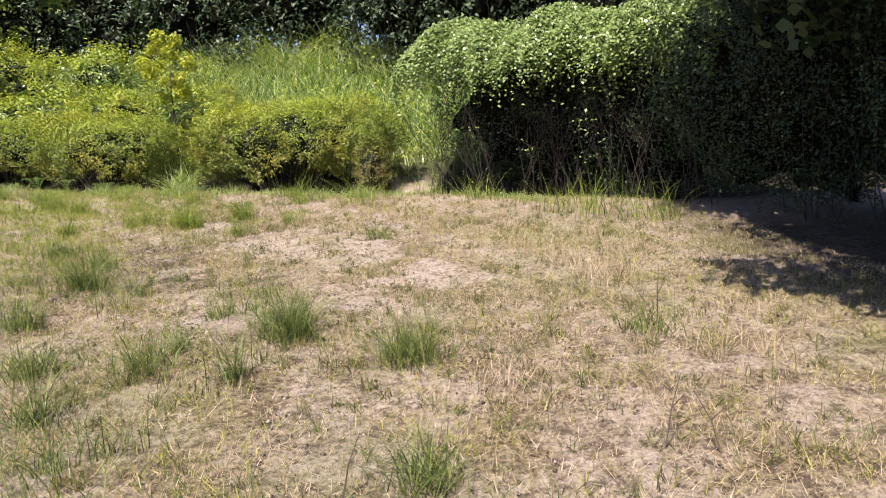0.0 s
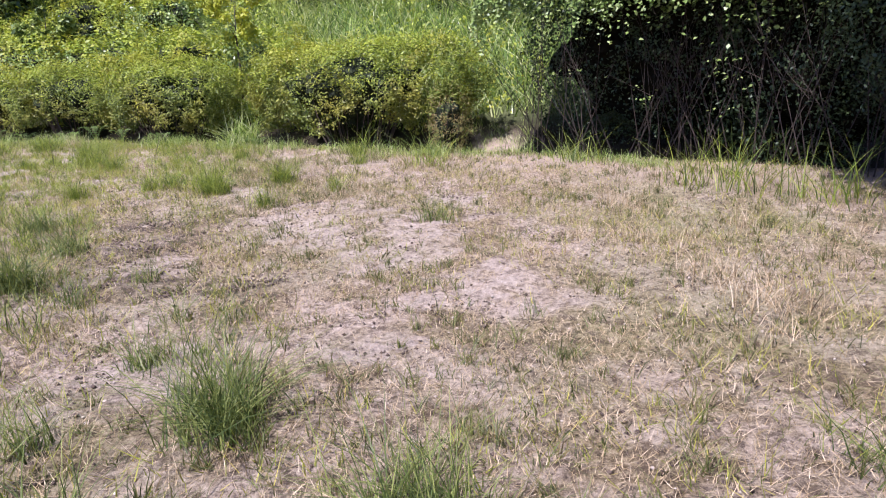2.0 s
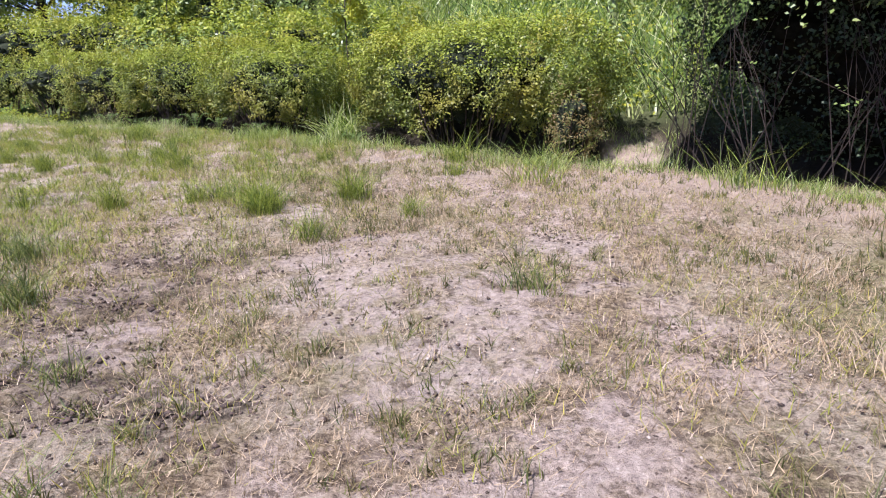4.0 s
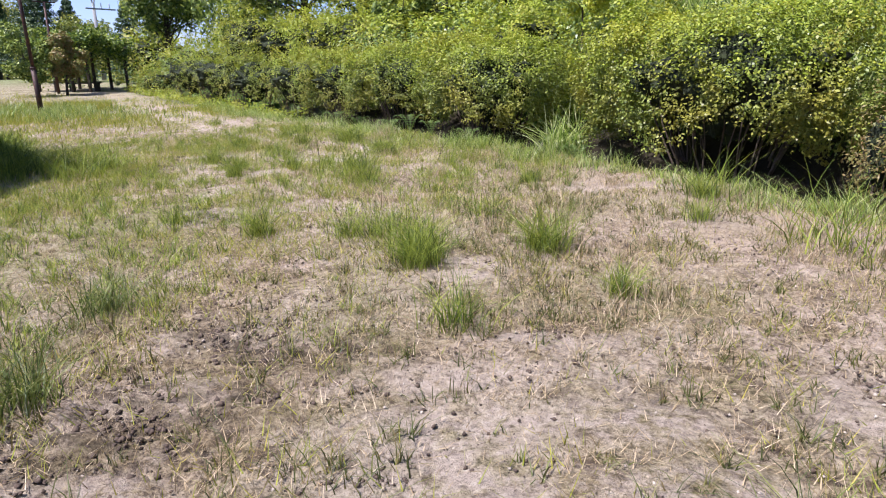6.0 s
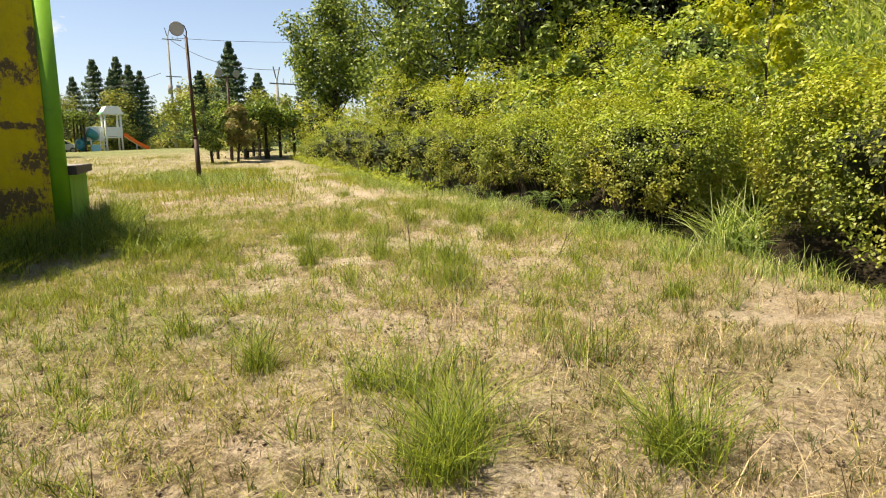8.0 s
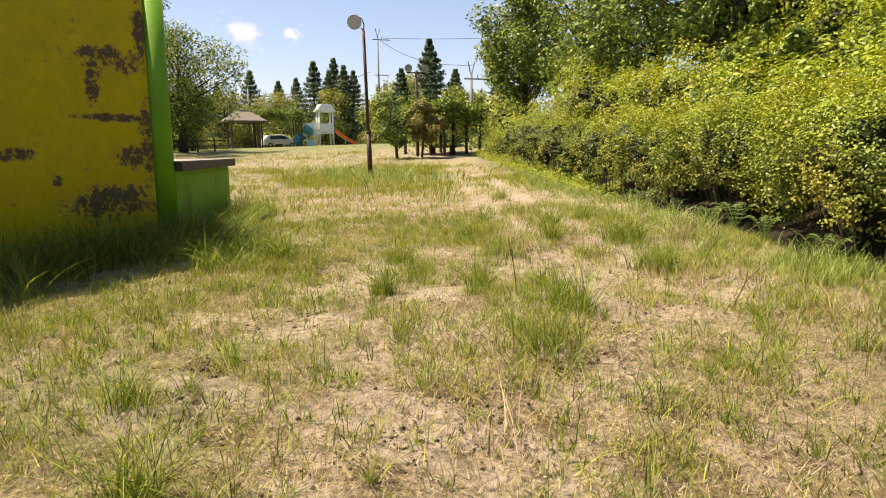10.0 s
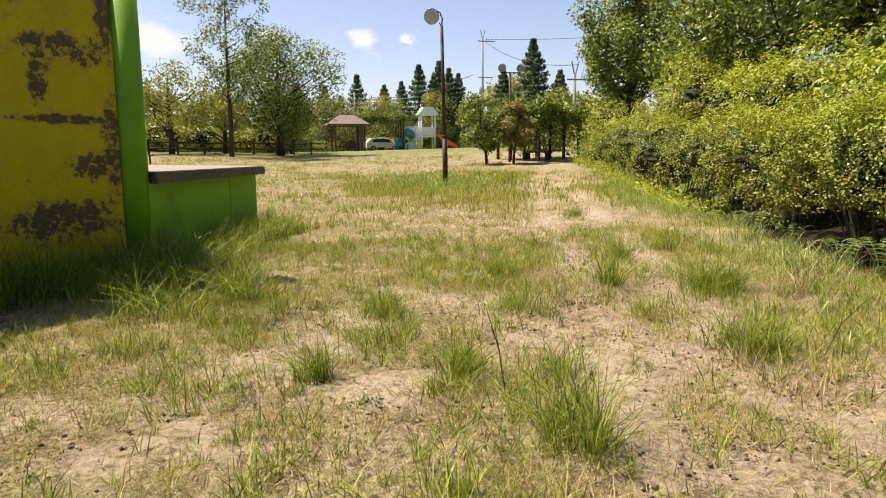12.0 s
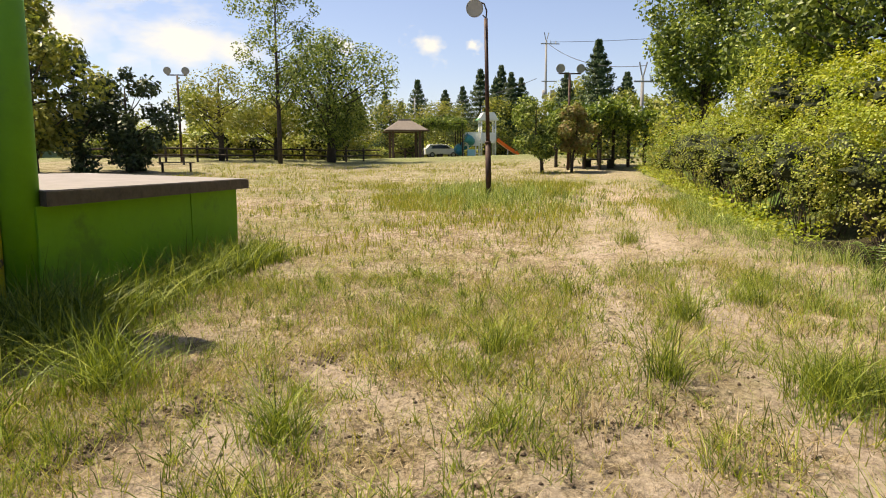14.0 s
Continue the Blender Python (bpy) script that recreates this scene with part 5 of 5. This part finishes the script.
# clods and crumbs on the bare places


def lumps(name, xy, size, mat, label):
    """Small angular lumps, each a squashed octahedron."""
    n = len(xy)
    c = on_ground(xy)
    o = np.array([(1, 0, 0), (0, 1, 0), (-1, 0, 0), (0, -1, 0), (0, 0, 0.8), (0, 0, -0.6)])
    v = c[:, None, :] + o[None] * rng.uniform(0.5, 1.4, (n, 6, 1)) * size[:, None, None]
    b = np.arange(n)[:, None] * 6
    f = np.concatenate([b + np.array([k]) for k in ((0, 1, 4), (1, 2, 4), (2, 3, 4), (3, 0, 4), (1, 0, 5), (2, 1, 5), (3, 2, 5), (0, 3, 5))])
    grass(name, v.reshape(-1, 3), f, mat, label, "soil")


xy = scatter(210000, -10, 6, 2.5, 17)
xy = xy[lawn_mask(xy)]
xy = thin(xy, np.clip(1.1 - near_line(xy) / 5, 0, 1) * np.clip(wave(xy, 1.6, 5) * wave(xy, 4.3, 2) * 4 - 1.2 + 1.6 * dug(xy), 0.17, 1))
lumps("soil_clods", xy, 0.003 + 0.015 * rng.random(len(xy)) ** 3, CLOD, "dark crumbly clods of turned soil")
xy = scatter(90000, -10, 1.5, 7, 15)
xy = xy[lawn_mask(xy)]
xy = thin(xy, 0.85 * dug(xy))
lumps("soil_clods", xy, 0.005 + 0.022 * rng.random(len(xy)) ** 2.5, CLOD, "dark loose clods where the turf is broken open")
xy = scatter(9000, -10, 6, 2.5, 17)
xy = xy[lawn_mask(xy)]
xy = thin(xy, np.clip(1.0 - near_line(xy) / 5, 0, 1))
lumps("sand_lumps", xy, rng.uniform(0.004, 0.014, len(xy)), GRAVEL, "pale lumps of dry sandy soil")
# small weeds everywhere on the lawn
xy = np.concatenate([scatter(24000, -12, 6.5, 1, 19), scatter(2500, -28, -10, 12, 25)])
xy = xy[lawn_mask(xy)]
xy = thin(xy, (0.42 + 0.5 * smooth(-xy[:, 0], -3, 6)) * (1 - 0.85 * np.clip(bare(xy), 0, 1)) * np.clip(0.25 + 1.5 * wave(xy, 2.3, 4.0) * wave(xy, 0.7, 1.0) * 2, 0, 1))
east = xy[:, 0] > -2.6 + rng.normal(0, 0.8, len(xy))
for here, tall, mt, words in ((east, 0.16, WEED, "small dark olive weeds on the sandy soil"), (~east, 0.25, TUFT, "small green weeds scattered over the lawn")):
    q = xy[here]
    tufts("weeds", q, rng.integers(7, 24, len(q)), rng.uniform(0.012, 0.06, len(q)), rng.uniform(0.05, tall, len(q)), 1.8, 0.0055, mt, words, 2)
# taller tufts standing at known spots
spots = np.array([(-1.35, 7.6), (-1.25, 7.65), (1.19, 5.6), (1.1, 5.75), (2.05, 5.1), (-0.64, 5.26), (-1.41, 11.5), (-1.3, 11.45), (-4.99, 14.6), (-4.9, 14.75), (-7.72, 17.25), (-7.6, 17.1), (-7.9, 17.3), (-6.13, 16.6), (-6.2, 16.4), (-3.3, 15.8), (-2.34, 15.03), (-0.2, 15.05), (-0.75, 12.45), (0.05, 14.0), (-1.3, 6.4), (-1.6, 11.8), (1.1, 5.65), (2.05, 5.0), (0.2, 5.1), (0.9, 4.8), (2.1, 3.5), (-0.2, 4.4), (3.9, 5.4), (-1.4, 11.6), (-2.5, 9.6), (-0.4, 10.7), (-0.75, 12.45), (1.7, 9.7), (-1.6, 8.7), (-2.4, 11.8), (-4.5, 11.4), (0.2, 11.8), (-4.2, 14.0),
                  (-3.3, 11.5), (-6.1, 14.4), (-2.2, 12.0), (-1.9, 13.2), (-7.6, 17.4), (-6.3, 13.5), (-5.2, 14.7), (-6.9, 14.0), (-6.0, 16.5), (-10.0, 18.1), (-10.7, 16.6), (-8.8, 15.5), (-6.0, 15.0), (-7.5, 15.3), (-7.7, 14.1), (-9.6, 17.3), (-13.9, 18.6), (-8.1, 16.4), (-7.3, 17.1), (-8.7, 12.9)])
for group, mt in ((spots[spots[:, 1] < 10.2], DARKTUFT), (spots[spots[:, 1] >= 10.2], TUFT)):
    k = len(group)
    tufts("grass_tuft", group, rng.integers(90, 230, k), rng.uniform(0.05, 0.14, k), rng.uniform(0.26, 0.5, k), 1.7, 0.0055, mt, "tall green grass tufts standing in the lawn")
xy = np.column_stack([rng.uniform(-2.6, 0.7, 46), rng.uniform(3.0, 8.2, 46)])
tufts("grass_tuft", xy, rng.integers(30, 90, 46), rng.uniform(0.05, 0.14, 46), rng.uniform(0.16, 0.42, 46), 1.7, 0.005, DARKTUFT, "loose green grass tufts in the thin lawn")
xy = np.concatenate([scatter(60, -9, 2, 10, 19), scatter(26, 2.5, 5.6, 4, 12)])
xy = xy[lawn_mask(xy)]
dd = beyond(xy[:, 0], xy[:, 1])
xy = xy[(dd > -4) | (xy[:, 0] > 2)]
tufts("dead_grass", xy, rng.integers(30, 80, len(xy)), rng.uniform(0.06, 0.2, len(xy)), rng.uniform(0.10, 0.30, len(xy)), 1.6, 0.005, DRY, "pale dead grass clumps along the edge of the lawn", 2)


def stalk(x, y, h, dx, dy):
    bm = tube(bmesh.new(), [(0, 0, -0.02), (dx * 0.4, dy * 0.4, h * 0.55), (dx, dy, h)], [0.005, 0.004, 0.002], 5)
    tube(bm, [(dx * 0.4, dy * 0.4, h * 0.55), (dx * 0.4 + 0.05, dy * 0.4 - 0.04, h * 0.8)], [0.003, 0.0015], 4)
    ob = part("dry_stalk", bm, TWIG)
    ob.matrix_world = pose(x, y, float(height(x, y)))
    tagged(ob, "thin dark dry plant stalk standing in the lawn", "stalk", "dry stalks")


for q in ((-5.65, 14.55, 0.55, 0.1, -0.15), (-5.9, 16.9, 0.4, 0.2, 0.1), (3.3, 3.6, 0.35, 0.12, 0.1), (3.55, 3.5, 0.3, -0.1, 0.12), (4.0, 5.5, 0.5, 0.05, 0.1), (1.7, 3.4, 0.3, 0.1, 0.05), (-4.4, 15.8, 0.4, 0.15, 0.2)):
    stalk(*q)
xy = scatter(90, 1.5, 3.0, 14.6, 18.5)
tufts("weeds", xy, rng.integers(6, 20, 90), 0.07, rng.uniform(0.06, 0.3, 90), 1.6, 0.008, BANKGRASS, "weeds growing into the bare trail", 3)
# fringe along the foot of the bushes
ex = rng.uniform(-20, 5.0, 420)
ey = np.interp(ex, EDGE_X, EDGE_Y) + rng.normal(-0.3, 0.28, 420)
edgy = np.where(np.sin(ex * 1.3 + 1) + 0.6 * np.sin(ex * 3.1) > -0.2, 1.0, 0.6)
tufts("edge_grass", np.column_stack([ex, ey]), edgy * rng.integers(14, 60, 420), rng.uniform(0.05, 0.2, 420), np.where(np.sin(ex * 2.1) + np.sin(ex * 5.3) > 0.1, rng.uniform(0.16, 0.38, 420), rng.uniform(0.06, 0.2, 420)), 1.1, 0.007, BANKGRASS, "soft green grass fringe along the edge of the lawn")
sp = np.array([(1.3, 13.4), (1.15, 13.7), (5.0, 10.9), (5.5, 10.5), (5.9, 10.2), (4.6, 11.4), (3.6, 13.6), (5.2, 11.6), (-0.17, 15.05)])
tufts("sedge", sp, 40, 0.16, 0.75, 1.4, 0.010, TUFT, "stiff arching sedge clumps before the hedge", 4)
ex = rng.uniform(-34, -14, 6000)
ey = np.interp(ex, EDGE_X, EDGE_Y) + rng.uniform(0.0, 1.2, 6000)
p = on_ground(np.column_stack([ex, ey]))
p[:, 2] += rng.uniform(0.02, 0.42, 6000) * (0.35 + wave(p[:, :2], 1.4, 0.3))
v, f = leaf_arrays(p, np.tile([0, -0.4, 1.0], (6000, 1)), 0.09, 0.045, 0.1, 0.7)
grass("edge_weeds", v, f, YOUNG, "low yellow-green weeds at the foot of the bushes", "weeds")
# rank grass at the foot of the stage
wl = rng.uniform(-3.2, 1.5, 150)
wo = np.abs(rng.normal(0.15, 0.45, 150)) + 0.12
pt = np.array(WALL_AT)[None, :] + wl[:, None] * np.array(U)[None, :] + wo[:, None] * np.array([0.812, 0.583])[None, :]
pt2 = np.column_stack([rng.uniform(-14.2, -9.9, 130), np.zeros(130)])
pt2[:, 1] = 11.90 - 0.264 * (pt2[:, 0] + 10.44) + np.abs(rng.normal(0.1, 0.35, 130)) + 0.08
tufts("tall_grass", pt, rng.integers(24, 60, 150), 0.09, rng.uniform(0.35, 0.75, 150), 1.5, 0.011, TUFT, "tall rank grass at the foot of the stage", 4)
big = np.array([(-8.63, 12.95), (-9.6, 12.2), (-9.85, 12.1), (-9.05, 12.8), (-8.4, 12.1), (-9.3, 12.6), (-10.3, 12.35), (-8.3, 12.4)])
tufts("tall_grass", pt2, rng.integers(16, 44, 130), 0.10, rng.uniform(0.25, 0.65, 130), 1.7, 0.011, TUFT, "tall bright grass along the green platform", 4)
tufts("tall_grass", big, 80, 0.14, 0.56, 1.9, 0.0095, TUFT, "large arching grass clumps at the corner of the stage", 5, 0.45)
lp = np.array([-23.3, 18.28]) + rng.normal(0, 1, (420, 2)) * [2.2, 1.0]
tufts("tall_grass", lp, rng.integers(8, 16, 420), 0.12, rng.uniform(0.15, 0.42, 420), 0.9, 0.014, BANKGRASS, "taller green grass round the lamp post", 3)
# greener field round the lamp post and beyond
xy = np.concatenate([scatter(3000, -29, -17, 15, 22), scatter(3600, -44, -14, 7, 24)])
xy = xy[lawn_mask(xy)]
xy = thin(xy, (0.3 + 0.7 * (wave(xy, 0.5, 1.0) > 0.45)) * (1 - np.clip(1.2 * sandy(xy[:, 0], xy[:, 1]), 0, 1)))
tufts("field_grass", xy, rng.integers(5, 9, len(xy)), 0.15, rng.uniform(0.10, 0.26, len(xy)), 0.8, 0.016, GREEN, "patchy green grass of the open field", 2)
# bank grass behind the azaleas
xy = scatter(42000, -26, 4, 17, 30)
b = beyond(xy[:, 0], xy[:, 1])
xy = xy[(b > 2.3) & (b < 9.5) & ~((xy[:, 0] > 1.5) & (b < 2.8))]
n = len(xy)
east = smooth(xy[:, 0], -9, -3)
v, f = blade_arrays(on_ground(xy), rng.uniform(0.5, 1.5, n) * (0.55 + 0.45 * east) * (0.4 + 1.0 * wave(xy, 1.7, 1.2)), rng.uniform(0.4, 1.6, n), rng.uniform(0.016, 0.038, n), 3, 0.45)
grass("bank_grass", v, f, BANKGRASS, "long arching pampas-like grass on the bank")

xy = scatter(88000, -27, 3.4, 16.5, 29)
b = beyond(xy[:, 0], xy[:, 1])
xy = xy[(b > np.where(xy[:, 0] > 1.6, 2.3, 1.9)) & (b < 8.5)]
xy = thin(xy, np.clip(0.25 + 0.9 * smooth(-xy[:, 0], 2, 7), 0, 1) * np.clip(wave(xy, 0.9, 2) * 1.7, 0.1, 1))
p = on_ground(xy)
p[:, 2] += rng.uniform(0.05, 0.35, len(p)) + 0.85 * wave(xy, 1.5, 0.7)
v, f = leaf_arrays(p, np.tile([0, -0.5, 1.0], (len(p), 1)), 0.10, 0.06, 0.1, 0.7)
grass("bank_undergrowth", v, f, YOUNG, "bright yellow-green leafy undergrowth on the bank", "undergrowth")
cx = np.concatenate([[-3.75, -3.5, -3.9, -3.7], rng.uniform(-9, 0.6, 40), rng.uniform(-20, -6, 34)])
cy = np.interp(cx, EDGE_X, EDGE_Y) + np.concatenate([[0.9, 1.2, 1.3, 1.6], rng.uniform(2.6, 5.6, 74)])
tufts("pampas_grass", np.column_stack([cx, cy]), 75, 0.14, np.where(np.arange(len(cx)) < 4, 0.95, rng.uniform(1.1, 1.9, len(cx))), 1.8, 0.024, BANKGRASS, "tall arching pampas grass clumps among the bushes", 5, 0.35)


def fern(x, y, r, n, label="pale green fern fronds under the bushes"):
    ob = tagged(empty("fern", x, y, float(height(x, y)) + 0.02), label, "fern", "ferns")
    for k in range(n):
        a = 2 * math.pi * k / n + rng.uniform(-0.3, 0.3)
        pts = [Vector((math.cos(a) * r * s, math.sin(a) * r * s, r * (2.9 * s - 1.9 * s * s))) for s in np.linspace(0.05, 1, 13)]
        bm = tube(bmesh.new(), pts, [0.006] * 13, 3)
        for i, p in enumerate(pts[1:-1]):
            s = (i + 1) / 12
            ln = r * 0.24 * math.sin(math.pi * min(1, s * 0.85 + 0.12))
            dr = (pts[i + 2] - pts[i]).normalized()
            sd = Vector((-math.sin(a), math.cos(a), 0))
            for g in (-1, 1):
                tip = p + sd * g * ln + dr * ln * 0.35 - Vector((0, 0, ln * 0.15))
                w = dr * r * 0.022
                bm.faces.new([bm.verts.new(c) for c in (p - w, p + w, tip + w * 0.3, tip - w * 0.3)])
        part("frond", bm, FERN, ob)
    return ob


for fx, fy, r in ((-6.6, 18.55, 0.38), (-5.6, 18.45, 0.4), (-11.3, 20.5, 0.45), (-8.6, 19.6, 0.45), (-3.0, 17.75, 0.4), (-7.6, 19.1, 0.5), (-10.3, 20.3, 0.45)):
    fern(fx, fy, r * 0.72, 6)
for fx, fy, r in ((-7.2, 23.2, 0.7), (-6.0, 24.0, 0.8), (-10.0, 24.8, 0.9), (-8.0, 25.2, 0.8)):
    fern(fx, fy, r, 8, "broad fern among the growth on the bank")
